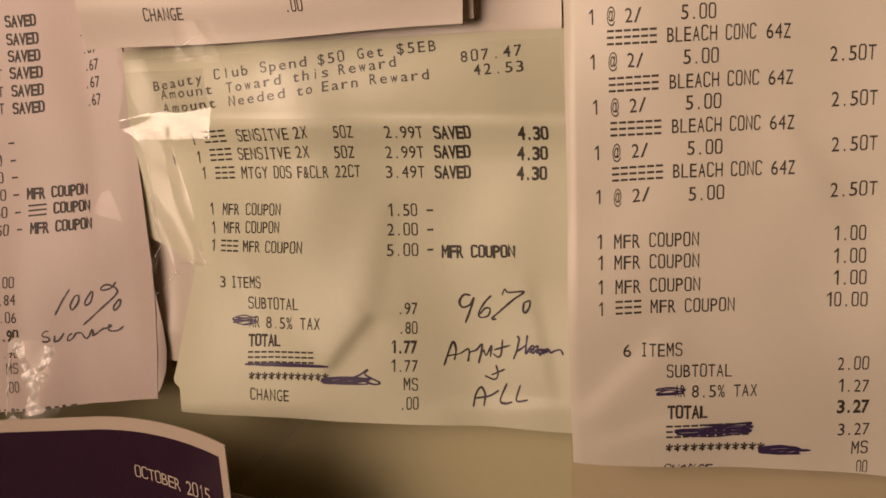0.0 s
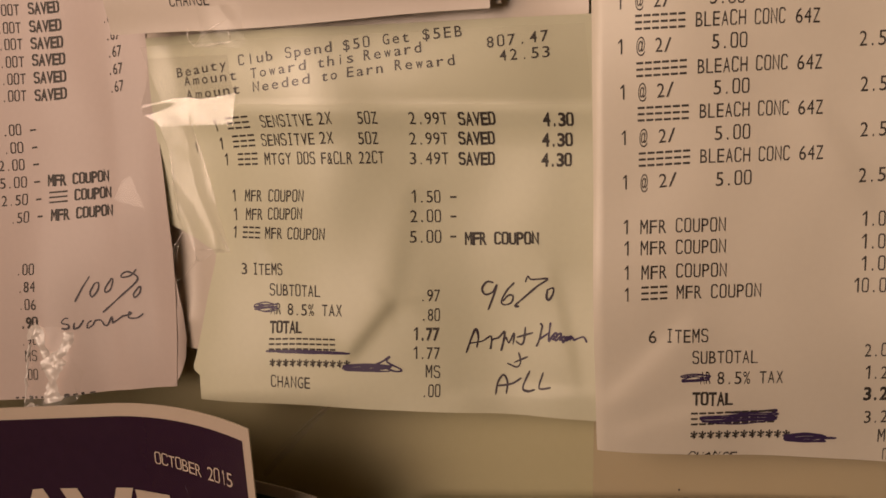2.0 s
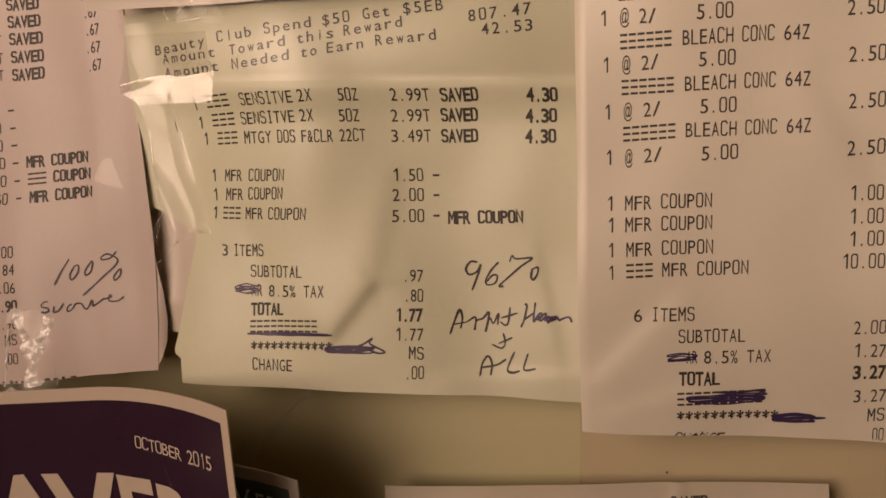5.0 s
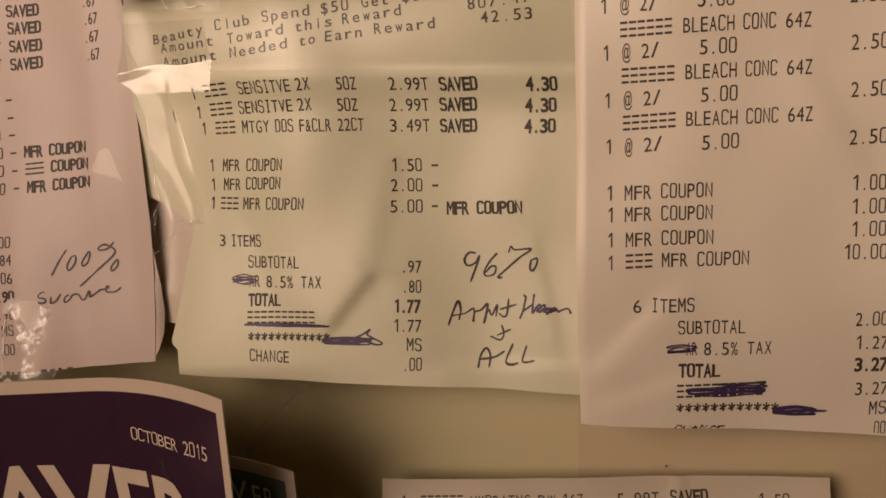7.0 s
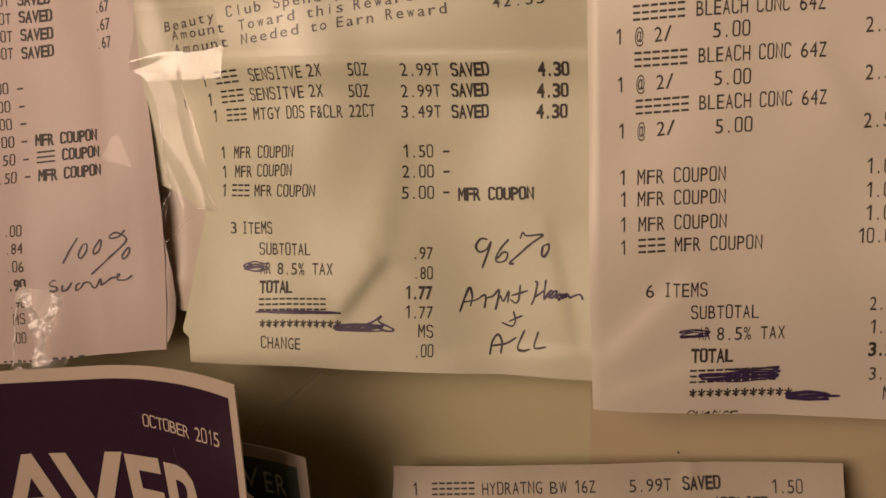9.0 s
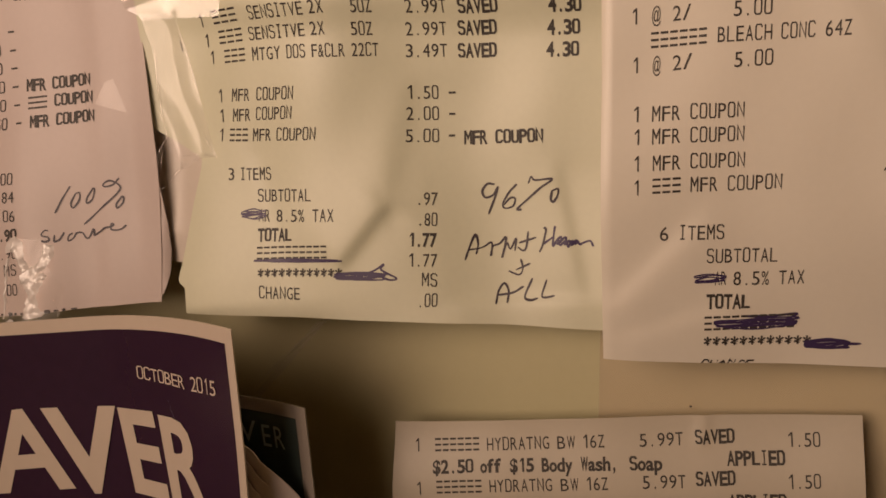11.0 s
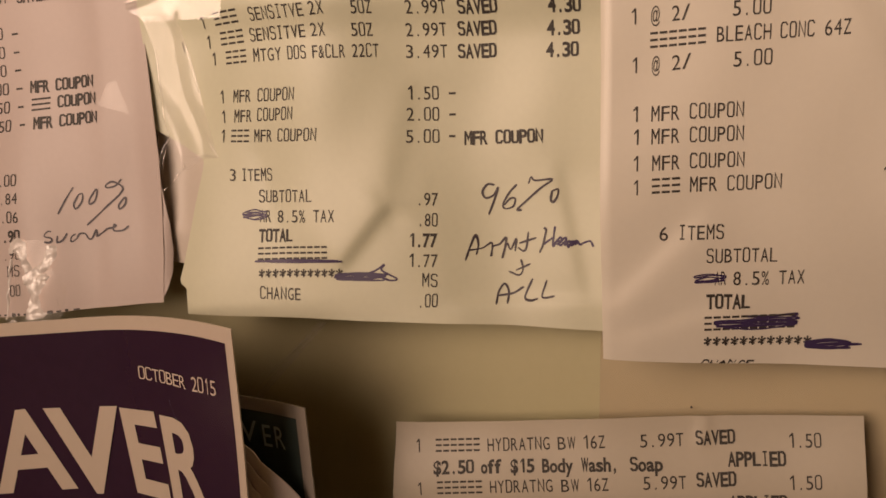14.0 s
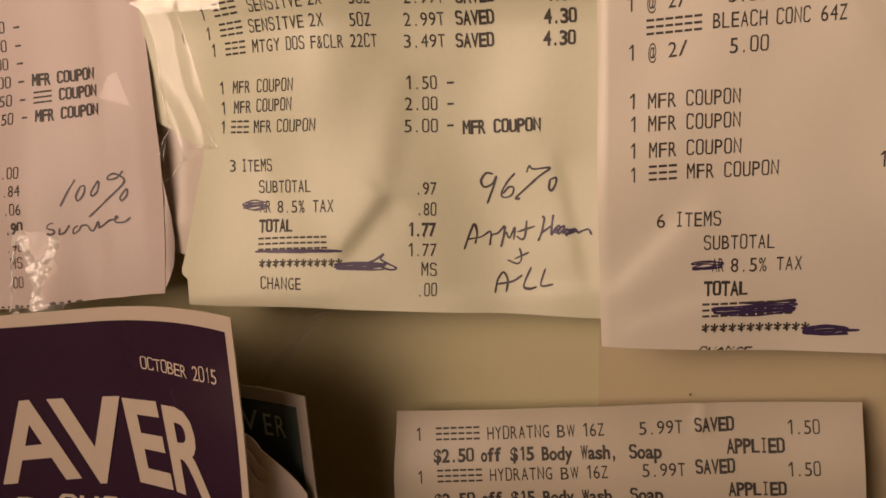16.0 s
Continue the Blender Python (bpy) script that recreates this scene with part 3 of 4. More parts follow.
    draw(PEN, (-44.7, -60.8), (-44.4, -58.6), (-43.4, -57.2), (-42.6, -58.5), (-42.7, -60.6))
    draw(PEN, (-44.5, -59.3), (-41.8, -58.8), (-39.9, -57.6))
    draw(PEN, (-38.3, -56.1), (-39.6, -59.3), (-38.6, -59.9), (-37.2, -59.5))
    draw(PEN, (-35.7, -56.2), (-36.5, -58.9), (-35.9, -59.3), (-34.2, -58.9))
    draw(PEN, (-36.4, -47.1), (-36.0, -47.5), (-36.2, -48.7), (-36.5, -50.1), (-37.1, -51.5))
    draw(VIOLET, (-36.7, -50.2), (-35.6, -49.4), (-34.5, -48.6))
    draw(VIOLET, (-34.4, -46.8), (-34.6, -48.3), (-34.7, -50.3), (-34.1, -49.4), (-33.4, -48.7), (-33.2, -49.3), (-34.0, -50.0), (-33.0, -49.0), (-32.4, -48.8), (-32.6, -50.0), (-31.9, -49.3), (-31.4, -50.0), (-30.7, -49.3), (-30.0, -49.9), (-29.6, -49.7), (-28.6, -49.3), (-28.1, -49.4), (-27.7, -50.2))
    draw(VIOLET, (-34.5, -50.0), (-33.8, -49.2), (-33.4, -50.1), (-32.4, -49.3), (-32.0, -50.4), (-31.4, -49.4), (-30.6, -49.9))
    stroke(r, depth_C, (PRINT, 0.3), (-106.5, -12.2), (-106.4, -13.1), (-106.2, -14.2), name="print_tick")
    scribble(r, depth_C, -93.2, -44.9, -88.6, -44.8, 1.9, 8, 1, 0.3)
    scribble(r, depth_C, -89.5, -53.5, -73.7, -52.9, 0.55, 3, 2)
    scribble(r, depth_C, -73.4, -55.8, -65.0, -55.7, 1.6, 8, 3)
    stroke(r, depth_C, VIOLET, (-69.7, -56.1), (-66.4, -54.7), (-64.7, -53.6), (-65.2, -54.6), (-62.4, -56.1), (-63.7, -56.4), (-65.8, -55.6))
    return r


def receipt_warm():
    r = thing("receipt", 10, -30, 0, "warm white receipt listing bleach, with its card line crossed out", "receipt", GROUP)
    put = lambda text, style, *p: letters(r, depth_R, text, style, *p, foot=-68.1)
    sheet("front_sheet", r, PAPER_CREAM, quad((-26.0, 37.5), (53.5, 37.5), (53.8, -68.9), (-24.9, -67.9)), depth_R)
    sheet("back_sheet", r, PAPER_WARM, quad((-24, 37.5), (53.5, 37.5), (53.6, -67), (-23.2, -65)), lambda x, z: max(0.5, depth_R(x, z) - 4.0), step=2.5)
    put(MASK * 6, THIN, -18.9, 12.0, -11.1, 11.9)
    put("BLEACH", THIN, -9.5, 11.9, -2.1, 11.9)
    put("CONC", THIN, -0.8, 11.8, 3.7, 11.7)
    put("64Z", THIN, 5.2, 11.6, 8.6, 11.5)
    put("1", THIN, -21.5, 8.1, -20.6, 8.1)
    put("@", THIN, -18.5, 8.4, -17.2, 8.4)
    put("2/", THIN, -15.6, 8.1, -13.1, 8.1)
    put("5.00", THIN, -7.0, 8.1, -1.8, 8.0)
    put(MASK * 6, THIN, -18.5, 4.7, -10.7, 4.7)
    put("BLEACH", THIN, -9.1, 4.7, -1.6, 4.7)
    put("CONC", THIN, -0.3, 4.6, 4.2, 4.6)
    put("64Z", THIN, 5.7, 4.5, 9.2, 4.4)
    put("1", THIN, -21.4, 1.0, -20.4, 1.0)
    put("@", THIN, -18.3, 1.2, -16.9, 1.3)
    put("2/", THIN, -15.3, 1.1, -12.8, 1.0)
    put("5.00", THIN, -6.6, 1.2, -1.3, 1.2)
    put(MASK * 6, THIN, -18.3, -2.8, -10.4, -2.6)
    put("BLEACH", THIN, -8.7, -2.6, -1.2, -2.5)
    put("CONC", THIN, 0.1, -2.5, 4.8, -2.5)
    put("64Z", THIN, 6.2, -2.6, 9.8, -2.6)
    put("1", THIN, -21.0, -6.3, -20.1, -6.3)
    put("@", THIN, -18.0, -6.1, -16.7, -6.1)
    put("2/", THIN, -15.0, -6.2, -12.4, -6.0)
    put("5.00", THIN, -6.2, -6.0, -0.8, -5.9)
    put(MASK * 6, THIN, -18.1, -10.0, -10.0, -9.8)
    put("BLEACH", THIN, -8.3, -9.7, -0.7, -9.6)
    put("CONC", THIN, 0.6, -9.6, 5.2, -9.6)
    put("64Z", THIN, 6.6, -9.6, 10.2, -9.6)
    put("1", THIN, -20.8, -13.8, -19.9, -13.8)
    put("@", THIN, -17.8, -13.6, -16.5, -13.5)
    put("2/", THIN, -14.7, -13.6, -12.1, -13.4)
    put("5.00", THIN, -5.9, -13.3, -0.5, -13.2)
    put(MASK * 6, THIN, -17.9, -17.5, -9.7, -17.1)
    put("BLEACH", THIN, -8.1, -17.0, -0.4, -16.9)
    put("CONC", THIN, 0.9, -16.9, 5.6, -16.8)
    put("64Z", THIN, 7.0, -16.8, 10.5, -16.7)
    put("1", THIN, -20.6, -21.2, -19.7, -21.2)
    put("@", THIN, -17.6, -21.1, -16.4, -21.0)
    put("2/", THIN, -14.6, -21.0, -11.8, -20.7)
    put("5.00", THIN, -5.6, -20.8, -0.1, -20.6)
    put("1", THIN, -20.4, -28.7, -19.4, -28.7)
    put("MFR", THIN, -17.5, -28.7, -13.3, -28.5)
    put("COUPON", THIN, -11.8, -28.4, -3.9, -28.3)
    put("1", THIN, -20.2, -32.3, -19.2, -32.2)
    put("MFR", THIN, -17.4, -32.2, -13.2, -32.0)
    put("COUPON", THIN, -11.7, -32.0, -3.8, -31.9)
    put("1", THIN, -20.1, -36.4, -19.2, -36.3)
    put("MFR", THIN, -17.2, -36.3, -13.1, -36.1)
    put("COUPON", THIN, -11.6, -36.0, -3.6, -35.9)
    put("1", THIN, -20.0, -40.1, -19.2, -40.1)
    put(MASK * 3, THIN, -17.2, -39.9, -13.0, -39.7)
    put("MFR", THIN, -11.5, -39.7, -7.5, -39.6)
    put("COUPON", THIN, -6.0, -39.6, 1.9, -39.3)
    put("6", THIN, -16.0, -47.5, -14.7, -47.5)
    put("ITEMS", THIN, -13.1, -47.3, -6.3, -47.2)
    put("SUBTOTAL", THIN, -8.8, -51.1, 1.7, -50.9)
    put("AR", THIN, -7.5, -54.8, -5.8, -54.7)
    put("8.5%", THIN, -4.7, -54.8, 0.6, -54.7)
    put("TAX", THIN, 2.1, -54.6, 5.8, -54.4)
    put("TOTAL", BOLD, -8.7, -58.7, -2.1, -58.6)
    put(MASK * 10, THIN, -8.9, -62.4, 4.7, -61.9)
    put("************", THIN, -8.9, -65.9, 7.3, -65.7)
    put("CHANGE", ITAL, -9.4, -69.8, -1.4, -69.8)
    put("2.50T", THIN, 15.0, 0.6, 21.4, 0.6)
    put("2.50T", THIN, 15.5, -6.3, 21.9, -6.2)
    put("2.50T", THIN, 15.8, -13.3, 22.2, -13.1)
    put("2.50T", THIN, 15.9, -20.5, 22.6, -20.2)
    put("1.00", THIN, 16.6, -27.5, 21.4, -27.4)
    put("1.00", THIN, 16.7, -31.2, 21.5, -31.0)
    put("1.00", THIN, 16.8, -34.8, 21.7, -34.5)
    put("10.00", THIN, 15.9, -38.4, 22.0, -38.1)
    put("2.00", THIN, 18.2, -49.3, 22.8, -48.9)
    put("1.27", THIN, 18.4, -53.3, 23.1, -53.0)
    put("3.27", BOLD, 18.5, -57.2, 23.4, -56.8)
    put("3.27", THIN, 18.9, -61.5, 23.7, -61.0)
    put("MS", THIN, 21.2, -64.9, 23.7, -64.5)
    put(".00", THIN, 21.2, -68.5, 23.8, -68.2)
    scribble(r, depth_R, -10.3, -53.9, -6.2, -53.7, 1.6, 7, 5, 0.3)
    scribble(r, depth_R, -6.4, -61.4, 4.4, -61.0, 2.0, 8, 6, 0.36)
    stroke(r, depth_R, VIOLET, (-3.0, -60.0), (1.0, -60.0), (5.1, -59.5), (3.4, -60.7), (5.2, -60.9))
    scribble(r, depth_R, 7.0, -64.9, 12.6, -64.6, 1.7, 9, 8)
    stroke(r, depth_R, VIOLET, (6.3, -65.0), (10.6, -64.7), (14.8, -64.5))
    return r


def receipt_low():
    r = thing("receipt", -25, -90, 0, "creased receipt listing body wash, standing off the wall", "receipt", GROUP)
    put = lambda text, style, *p: letters(r, depth_D, text, style, *p, up=-0.08)
    sheet("front_sheet", r, PAPER_TAN, quad((-65.2, -85.1), (16.0, -77.4), (23, -190), (-65.4, -190), 0.15, 0.4), depth_D)
    sheet("back_sheet", r, PAPER_TAN, quad((-66.3, -93), (15.8, -79.5), (22, -190), (-66.8, -190)), lambda x, z: max(0.5, depth_D(x, z) - 4.5), step=2.5)
    put("1", THIN, -61.1, -90.4, -59.9, -90.3)
    put(MASK * 6, THIN, -57.0, -90.0, -48.4, -89.0)
    put("HYDRATNG", THIN, -46.9, -88.9, -35.4, -87.6)
    put("BW", THIN, -33.9, -87.5, -30.7, -87.1)
    put("16Z", THIN, -29.4, -86.9, -25.5, -86.4)
    put("5.99T", THIN, -19.4, -85.9, -12.1, -85.1)
    put("SAVED", BOLD, -10.1, -84.7, -3.6, -84.0)
    put("1.50", THIN, 4.8, -83.9, 9.9, -83.3)
    put("$2.50", BOLD, -57.2, -94.0, -49.3, -93.0)
    put("off", BOLD, -48.0, -92.9, -44.1, -92.4)
    put("$15", BOLD, -42.4, -92.3, -38.0, -91.8)
    put("Body", BOLD, -36.6, -91.7, -31.0, -91.1)
    put("Wash,", BOLD, -29.5, -90.8, -23.0, -90.1)
    put("Soap", BOLD, -21.0, -90.0, -15.4, -89.5)
    put("APPLIED", BOLD, -4.7, -87.8, 4.6, -86.9)
    put("1", THIN, -60.3, -98.2, -59.2, -98.1)
    put(MASK * 6, THIN, -56.3, -97.6, -47.6, -96.5)
    put("HYDRATNG", THIN, -46.1, -96.3, -34.6, -95.0)
    put("BW", THIN, -33.0, -94.9, -29.8, -94.4)
    put("16Z", THIN, -28.5, -94.2, -24.6, -93.7)
    put("5.99T", THIN, -18.6, -93.0, -11.4, -92.2)
    put("SAVED", BOLD, -9.7, -91.7, -3.2, -90.9)
    put("1.50", THIN, 5.1, -90.7, 10.2, -89.9)
    put("$2.50", BOLD, -56.9, -102.3, -49.0, -101.2)
    put("off", BOLD, -47.7, -101.0, -43.8, -100.5)
    put("$15", BOLD, -42.1, -100.3, -37.7, -99.8)
    put("Body", BOLD, -36.2, -99.7, -30.6, -98.9)
    put("Wash,", BOLD, -29.1, -98.7, -22.5, -97.8)
    put("Soap", BOLD, -20.6, -97.5, -15.0, -96.9)
    put("APPLIED", BOLD, -4.2, -95.0, 5.1, -94.0)
    return r


def receipt_high():
    r = thing("receipt", -75, 25, 0, "receipt end curling off the wall, held with clear tape", "receipt", GROUP)
    put = lambda text, style, *p: letters(r, depth_T, text, style, *p)
    sheet("front_sheet", r, PAPER_WARM, quad((-116, 75), (-38, 75), (-41.9, 9.3), (-117.6, 8.9), 0.3, 1.0), depth_T)
    sheet("back_sheet", r, PAPER_WARM, quad((-116, 75), (-38.5, 75), (-40.8, 10.4), (-118.5, 10.2)), lambda x, z: depth_T(x, z) - 2.5, step=2.5)
    put("CHANGE", THIN, -102.8, 13.5, -94.4, 13.2)
    put(".00", THIN, -73.8, 13.3, -70.5, 13.3)
    return r


receipt_rosy()
receipt_yellowish()
receipt_warm()
receipt_low()
receipt_high()


# ---- booklets ----
def booklet_violet():
    b = thing("booklet", -140, -110, 0, "dark violet booklet cover with a cream border, bulging from the wall", "booklet", "coupon booklets")
    top = lambda x: -60.9 + 0.118 * (x + 97)
    sheet("cover", b, COVER_CREAM, lambda u, v: (-215 + (135.0 + 6.0 * v) * u, top(-215 + 135.0 * u) - 125 * v), depth_B, thick=0.3, step=1.5)
    sheet("cover_field", b, COVER_NAVY, lambda u, v: (-212 + (129.6 + 6.4 * v) * u, top(-212 + 129.6 * u) - 2.7 - 119 * v), lambda x, z: depth_B(x, z) + 0.06, thick=0.05, step=1.5)
    for k in range(6):
        far = 3.5 * k + 1.0
        back = lambda x, z, far=far: depth_B(x, z) - far
        sheet("page", b, PAGE, lambda u, v, far=far: (-212 + (126.0 - 1.1 * far) * u, top(-212 + 126 * u) - 5 - 0.8 * far - 112 * v), back, thick=0.2, step=4.0)
    for rise, start, bend, reach, far in ((-83.2, -83.8, 0.088, -73.4, 32.6), (-85.4, -84.3, 0.104, -75.2, 33.4), (-87.6, -84.8, 0.125, -77.0, 34.2)):
        rim = lambda x: rise - bend * max(0.0, x - start) ** 2
        sheet("curled_page", b, PAGE, lambda u, v: (-105 + (reach + 105) * u, rim(-105 + (reach + 105) * u) - 70 * v),
              lambda x, z: min(far - 2.5 * S(reach - 6, reach + 1, x), depth_B(x, z) - 38.5 + far), thick=0.2, step=1.2)
    sheet("back_cover", b, COVER_CREAM, lambda u, v: (-213 + (98 + 1.5 * v) * u, top(-213 + 98 * u) - 22 - 95 * v), lambda x, z: 0.5 + 3 * S(-150, -115, x), thick=0.4, step=4.0)
    word = lambda text, style, *p, **k: letters(b, lambda x, z: depth_B(x, z) + 0.12, text, style, *p, mat=COVER_CREAM, name="printed_letter", **k)
    worn = lambda *p: stroke(b, lambda x, z: depth_B(x, z) + 0.14, (COVER_GREY, 0.045), *p, name="worn_crease", lift=0.02)
    worn((-102.8, -76.9), (-102.0, -79.2), (-100.7, -80.8))
    word("S", dict(TITLE, cap=17.0), -165.6, -105.0, -154.1, -103.0, up=-0.16)
    word("A", dict(TITLE, cap=18.0, fat=0.018), -151.2, -103.6, -129.7, -99.6, up=-0.165)
    word("V", dict(TITLE, cap=17.7, fat=0.03), -133.9, -100.8, -114.9, -98.4, up=-0.206)
    word("E", dict(TITLE, cap=17.0, fat=0.024), -114.3, -97.9, -104.1, -96.9, up=-0.22)
    word("R", dict(TITLE, cap=16.7, fat=0.024), -103.1, -96.9, -90.5, -95.5, up=-0.2)
    word("OCTOBER", dict(TITLE, cap=2.6, fat=0.0, fill=0.92), -111.4, -74.9, -96.9, -73.9)
    word("2015", dict(TITLE, cap=2.9, fat=0.0, fill=0.92), -94.9, -73.7, -86.7, -72.3)
    word("P", dict(TITLE, cap=5.2, fat=0.02), -147.5, -111.4, -142.1, -110.7)
    word("SHOP", dict(TITLE, cap=5.2, fat=0.02, fill=0.9), -136.1, -109.3, -114.7, -107.5)
    return b


def booklet_green():
    b = thing("booklet", -110, -120, 0, "dark green booklet cover in the shade of another booklet", "booklet", "coupon booklets")
    edge = lambda u, v: (-140 + (66.5 + 6.0 * v) * u, -82.1 + 6.6 * u - 90 * v)
    sheet("cover", b, COVER_SHADED, edge, depth_G, thick=0.3, step=2.0)
    sheet("cover_field", b, COVER_GREEN, lambda u, v: (-138 + (62.0 + 6.0 * v) * u, edge(u, v)[1] - 2.6), lambda x, z: depth_G(x, z) + 0.06, thick=0.05, step=2.0)
    word = lambda text, style, *p, **k: letters(b, lambda x, z: depth_G(x, z) + 0.12, text, style, *p, mat=COVER_GREY, name="printed_letter", **k)
    word("V", dict(TITLE, cap=4.6, fat=0.0), -91.2, -85.9, -86.5, -85.5, up=-0.05)
    word("E", dict(TITLE, cap=4.4, fat=0.0), -84.8, -85.5, -82.6, -85.2, up=-0.1)
    word("R", dict(TITLE, cap=4.4, fat=0.0), -81.6, -85.1, -79.1, -84.7, up=-0.1)
    return b


booklet_violet()
booklet_green()


# ---- tape ----
def tape(label, mat, outline, depth, ripple, seed, step=0.5):
    """A piece of clear tape or film: one thin strip, crumpled by the ripple."""
    mid = outline(0.5, 0.5)
    t = thing("tape", mid[0], mid[1], 0, label, "tape", "clear tape pieces")
    relief = lambda x, z: depth(x, z) + ripple * noise.noise(Vector((x / 6.0, z / 7.0, seed))) + 0.15 * ripple * noise.noise(Vector((x / 1.8, z / 2.2, seed)))
    sheet("strip", t, mat, outline, relief, thick=0, step=step).visible_shadow = False
    return t


def between(left, right, z0, z1, teeth=0.0):
    """An outline between two uneven edges, each given from the top down, with a toothed foot if wanted."""
    def outline(u, v):
        z = z0 + (z1 - z0) * v
        a, b = along(left, z), along(right, z)
        return a + (b - a) * u, z - (teeth * abs((u * 14) % 1 - 0.5) if v > 0.97 else 0.0)
    return outline


def bend(points):
    """A smooth line through the points, eight steps to a span."""
    p = [Vector(q) for q in points]
    p = [2 * p[0] - p[1]] + p + [2 * p[-1] - p[-2]]
    line = []
    for i in range(1, len(p) - 2):
        for k in range(8):
            t = k / 8
            line.append(0.5 * (2 * p[i] + (p[i + 1] - p[i - 1]) * t + (2 * p[i - 1] - 5 * p[i] + 4 * p[i + 1] - p[i + 2]) * t * t
                               + (3 * p[i] - 3 * p[i + 1] + p[i + 2] - p[i - 1]) * t ** 3))
    return line + [p[-2]]


def rolled_edge(parent, depth, points, width, lift):
    """A curled rim of film: a half round strand along the points."""
    o = base(parent)
    line = bend(points)
    bm = bmesh.new()
    rows = []
    for n, c in enumerate(line):
        way = (line[min(n + 1, len(line) - 1)] - line[max(n - 1, 0)]).normalized()
        w = width * (0.3 + 0.7 * math.sin(math.pi * n / (len(line) - 1))) * (1 + 0.5 * noise.noise(Vector((n / 3.0, width, 1.0))))
        row = []
        for k in range(9):
            a = math.pi * k / 8
            q = c + Vector((-way.y, way.x)) * w * math.cos(a)
            row.append(bm.verts.new(at(q.x, q.y, depth(c.x, c.y) + lift + w * math.sin(a)) - o))
        rows.append(row)
    for r, q in zip(rows, rows[1:]):
        for k in range(8):
            bm.faces.new((r[k], r[k + 1], q[k + 1], q[k])).smooth = True
    part("rolled_edge", bm, TAPE, parent).visible_shadow = False


def crushed_glint(parent, depth, points, widths, lift, seed):
    """Tape crushed into a narrow uneven band along the points, with sharp little facets that face up; its whitish
    colour stands in for highlights.
    """
    o = base(parent)
    line = bend(points)
    bm = bmesh.new()
    rows = []
    across = 7
    for n, c in enumerate(line):
        way = (line[min(n + 1, len(line) - 1)] - line[max(n - 1, 0)]).normalized()
        f = n / (len(line) - 1) * (len(widths) - 1)
        i = min(int(f), len(widths) - 2)
        w = widths[i] + (widths[i + 1] - widths[i]) * (f - i)
        row = []
        for k in range(across + 1):
            u = 2 * k / across - 1
            rim = 1 + 0.35 * noise.noise(Vector((n / 2.2, u * 3, seed)))
            q = c + Vector((-way.y, way.x)) * w * u * rim
            d = depth(q.x, q.y) + lift + 0.2 * (1 - u * u) - 0.40 * (q.y - c.y) + 0.5 * noise.noise(Vector((q.x / 1.3, q.y / 1.6, seed)))
            row.append(bm.verts.new(at(q.x, q.y, d) - o))
        rows.append(row)
    for r, q in zip(rows, rows[1:]):
        for k in range(across):
            bm.faces.new((r[k], r[k + 1], q[k + 1], q[k])).smooth = True
    part("crushed_glint", bm, CRUMPLED_GLINT, parent).visible_shadow = False


# the toothed end that stands off the paper, bent along a line from its torn corner
def depth_end(x, z):
    q = z + 1.2 - 0.19 * (x + 94)
    low = ramp(-q, 0.8) * (1 - 0.75 * math.exp(-((x + 105.5) / 2.6) ** 2 - ((z + 6.6) / 2.6) ** 2))
    return 12.3 - 0.15 * (x + 104) * S(0.5, -1.5, q) + 0.18 * low + 0.28 * ramp(q, 0.8)


tape("crumpled clear tape with a toothed end, shining in the lamplight", TAPE,
     between(((4.5, -110.5), (-1.0, -112.6), (-4.6, -114.9), (-6.2, -113.4), (-8.2, -109.5)), ((4.5, -93.4), (1.4, -93.7), (-8.0, -94.5)), 4.5, -8.3, 0.9), depth_end, 0.22, 1.0, 0.35)
tape("broad clear tape laid flat across the receipt's heading", HAZE, quad((-117.0, 7.2), (-27.0, 6.6), (-26.7, -7.0), (-112, -4.2)),
     lambda x, z: depth_C(x, z) + 0.5, 0.12, 7.0)


# the torn film over the gap, in long pleats
def depth_film(x, z):
    mid = -109.0 + 0.24 * (-8.0 - z)
    return max(depth_C(x, z) + 0.7, depth_L(x, z) - 3.0) + 0.5 * abs(math.sin((x - mid) / 1.9 + 0.5 * math.sin(z / 4.0))) * S(-7, -12, z)


film = tape("torn clear film wrinkled over the gap between receipts", FILM,
            between(((-7, -114.0), (-13.2, -112.2), (-26.0, -111.2), (-30.4, -109.6), (-34.8, -108.0), (-39.5, -107.0)),
                    ((-7, -106.6), (-16.6, -103.8), (-23.0, -101.9), (-32.1, -99.2), (-34.1, -98.3), (-34.6, -103.0), (-36.5, -106.0)), -7, -36.5), depth_film, 0.5, 2.0)
rolled_edge(film, depth_film, ((-111.3, -13.2), (-111.4, -19.6), (-111.1, -26.0), (-110.1, -30.4)), 0.30, 0.2)
rolled_edge(film, depth_film, ((-110.0, -30.2), (-111.6, -32.6), (-112.6, -35.2), (-113.4, -38.7)), 0.3, 0.3)
rolled_edge(film, depth_film, ((-110.9, -32.6), (-111.7, -35.0), (-111.9, -36.8)), 0.25, 0.3)
rolled_edge(film, depth_film, ((-112.9, -40.2), (-112.0, -40.5), (-111.0, -40.0)), 0.22, 0.2)
rolled_edge(film, depth_film, ((-106.6, -34.0), (-102.4, -33.7), (-98.3, -34.1)), 0.24, 0.2)
rolled_edge(film, depth_film, ((-98.3, -34.1), (-100.0, -31.8), (-101.4, -29.4)), 0.2, 0.2)
rolled_edge(film, depth_film, ((-110.2, -39.4), (-108.4, -37.2), (-107.0, -36.0)), 0.28, 0.2)
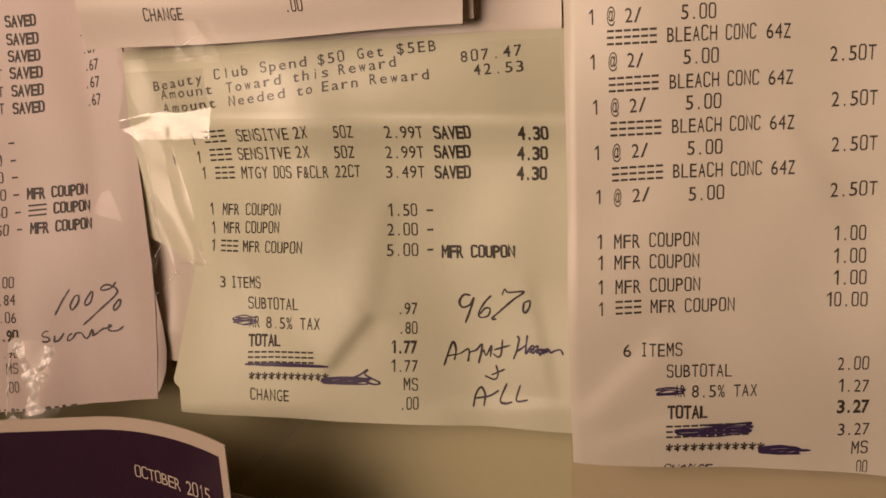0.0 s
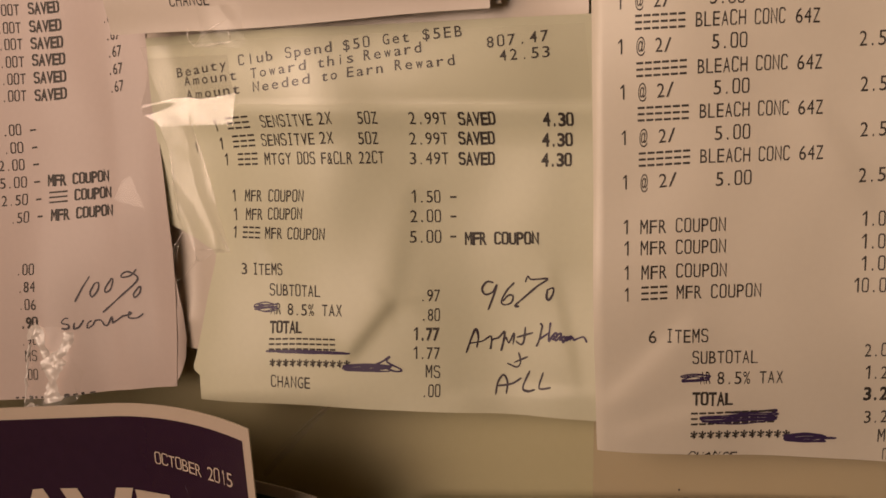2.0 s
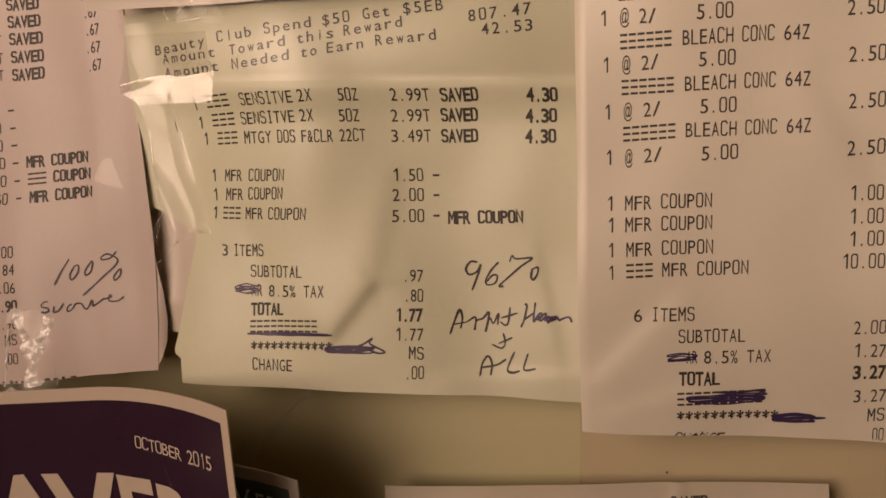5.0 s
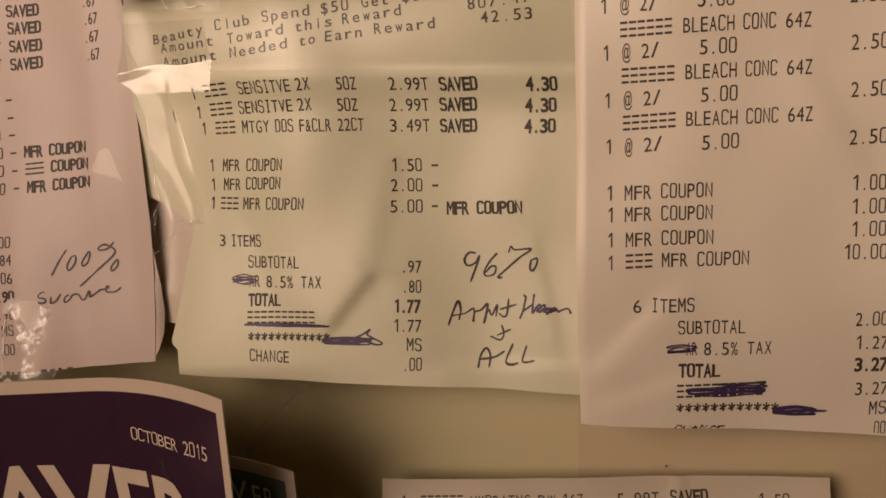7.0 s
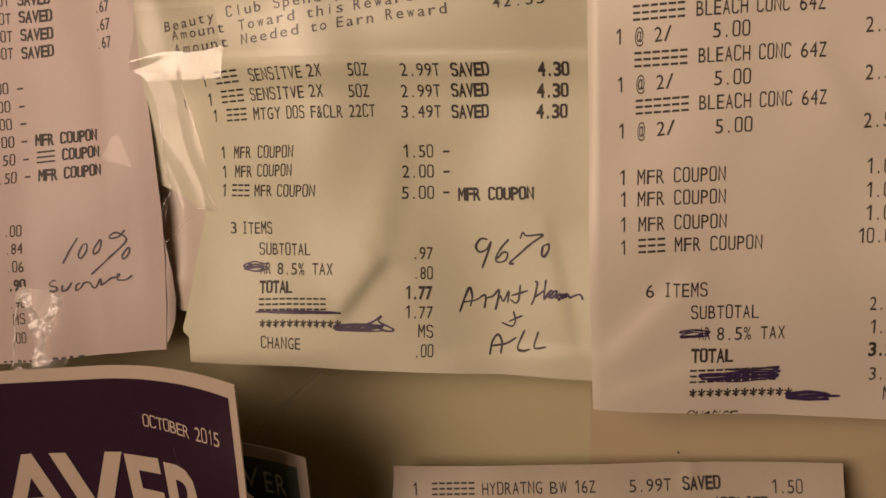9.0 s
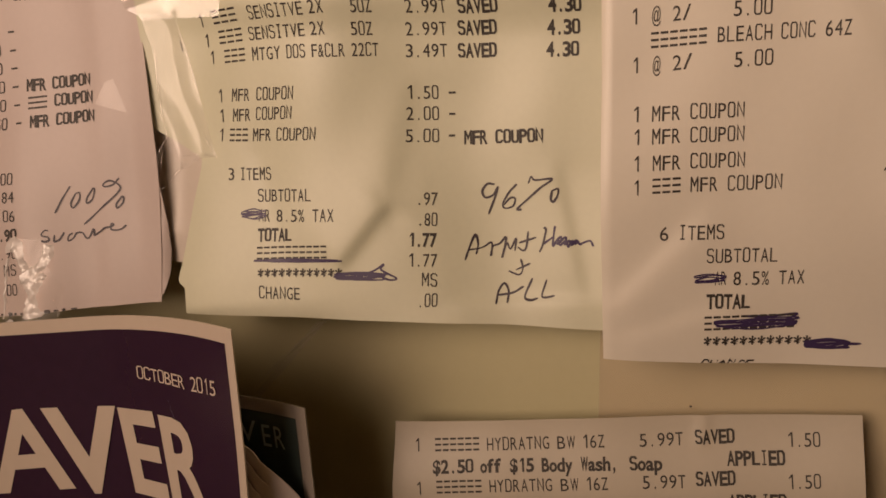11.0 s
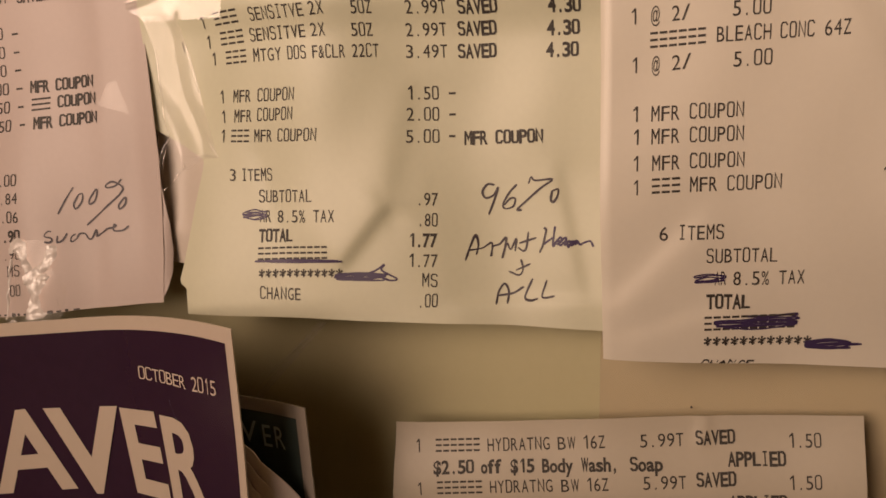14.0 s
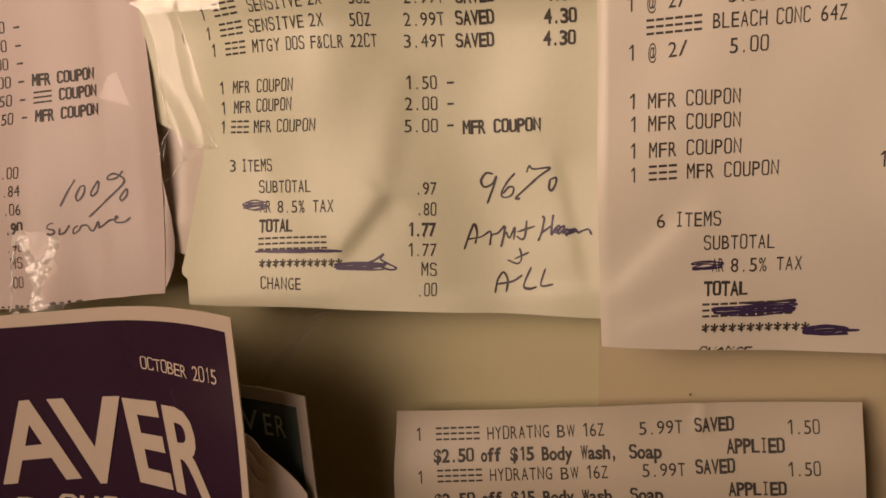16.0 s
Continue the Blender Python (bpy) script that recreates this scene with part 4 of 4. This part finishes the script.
rolled_edge(film, depth_film, ((-107.4, -35.4), (-106.9, -36.0), (-107.3, -36.5)), 0.4, 0.3)
rolled_edge(film, depth_film, ((-106.2, -8.2), (-104.0, -16.6), (-102.1, -23.0)), 0.22, 0.1)


# the crushed tape at the foot of the rosy receipt, its glints laid on as whitish bands
def depth_foot(x, z):
    return depth_L(x, max(z, -66.0)) + 0.6 + 0.45 * max(0.0, -65.5 - z)


foot = tape("crumpled clear tape holding the receipt's foot", SHEER,
            between(((-49, -144.5), (-58, -145.8), (-70, -148)), ((-49, -138.5), (-55, -137.5), (-60, -134.0), (-66, -135.2), (-70, -141.0)), -50.2, -69.6),
            depth_foot, 0.5, 3.0)
crushed_glint(foot, depth_foot, ((-146.2, -52.5), (-144.4, -51.2), (-143.1, -52.0), (-142.2, -54.7), (-141.0, -56.9)), (0.7, 1.5, 1.3, 0.7, 0.8), 0.4, 11.0)
crushed_glint(foot, depth_foot, ((-136.5, -51.3), (-136.7, -53.3), (-138.0, -55.6), (-140.2, -56.7)), (0.9, 1.2, 1.0, 0.9), 0.5, 12.0)
crushed_glint(foot, depth_foot, ((-141.2, -56.7), (-140.1, -58.7), (-140.1, -61.6), (-140.3, -64.1), (-140.0, -66.2)), (1.3, 2.2, 1.0, 1.6, 2.0), 0.5, 13.0)
crushed_glint(foot, depth_foot, ((-137.0, -58.0), (-138.2, -57.7), (-139.4, -58.2)), (0.4, 0.8, 1.0), 0.6, 14.0)
crushed_glint(foot, depth_foot, ((-145.4, -54.0), (-146.2, -57.5), (-146.7, -61.4), (-147.3, -66.6)), (0.35, 0.3, 0.35, 0.25), 0.5, 15.0)
crushed_glint(foot, depth_foot, ((-146.0, -67.1), (-144.5, -68.3), (-142.9, -68.8)), (0.8, 1.5, 0.8), 0.6, 16.0)
rolled_edge(foot, depth_foot, ((-138.5, -66.0), (-139.1, -68.0), (-141.1, -69.2), (-144.3, -69.5)), 0.25, 0.4)
rolled_edge(foot, depth_foot, ((-135.8, -62.1), (-135.3, -64.6), (-135.2, -66.4)), 0.16, 0.3)

patch = tape("small hazy scrap of clear tape on the rosy receipt", SHEER, quad((-123.3, -19.4), (-121.4, -18.8), (-118.8, -25.5), (-125.8, -23.6)), lambda x, z: depth_L(x, z) + 0.4, 0.2, 8.0)
short = tape("short clear tape on the curling receipt end", SHEER, quad((-96.6, 13), (-87.5, 13), (-87.8, 5.3), (-97, 5.8)), lambda x, z: depth_T(x, z) + 0.8 + 0.5 * abs(math.sin(x / 2.2 + z / 3)), 0.4, 4.0)
for line in (((-97.7, 6.0), (-94.0, 6.1), (-90.1, 6.5)), ((-97.7, 6.0), (-98.8, 7.5), (-98.7, 9.4)), ((-97.7, 6.2), (-94.5, 8.6), (-90.6, 10.4)), ((-90.1, 6.5), (-90.2, 9.0))):
    rolled_edge(short, lambda x, z: 17.6, line, 0.25, 0.3)
crease = tape("narrow clear film creased across the bare wall", FILM, quad((-84.5, -68.5), (-82.5, -68.5), (-100, -87), (-101.5, -86.5)), lambda x, z: 0.6 + 0.5 * abs(math.sin(x + z)), 0.2, 5.0)
rolled_edge(crease, lambda x, z: 0.0, ((-81.5, -67.6), (-85.0, -70.2), (-88.9, -73.4), (-94.6, -78.4), (-100.2, -83.8)), 0.45, 0.6)
tape("thin clear film under the receipts", PINKISH, quad((-27, -62), (40, -62), (40, -130), (-29, -130)), lambda x, z: 0.9 + 0.3 * math.sin(x / 7 + z / 5), 0.2, 6.0, 1.0)
speck = thing("speck", -11.2, -79.7, 1.2, "tiny dark speck stuck on the clear film", "speck")
speck_bm = bmesh.new()
bmesh.ops.create_icosphere(speck_bm, subdivisions=2, radius=0.00022)
part("crumb", speck_bm, PRINT, speck)
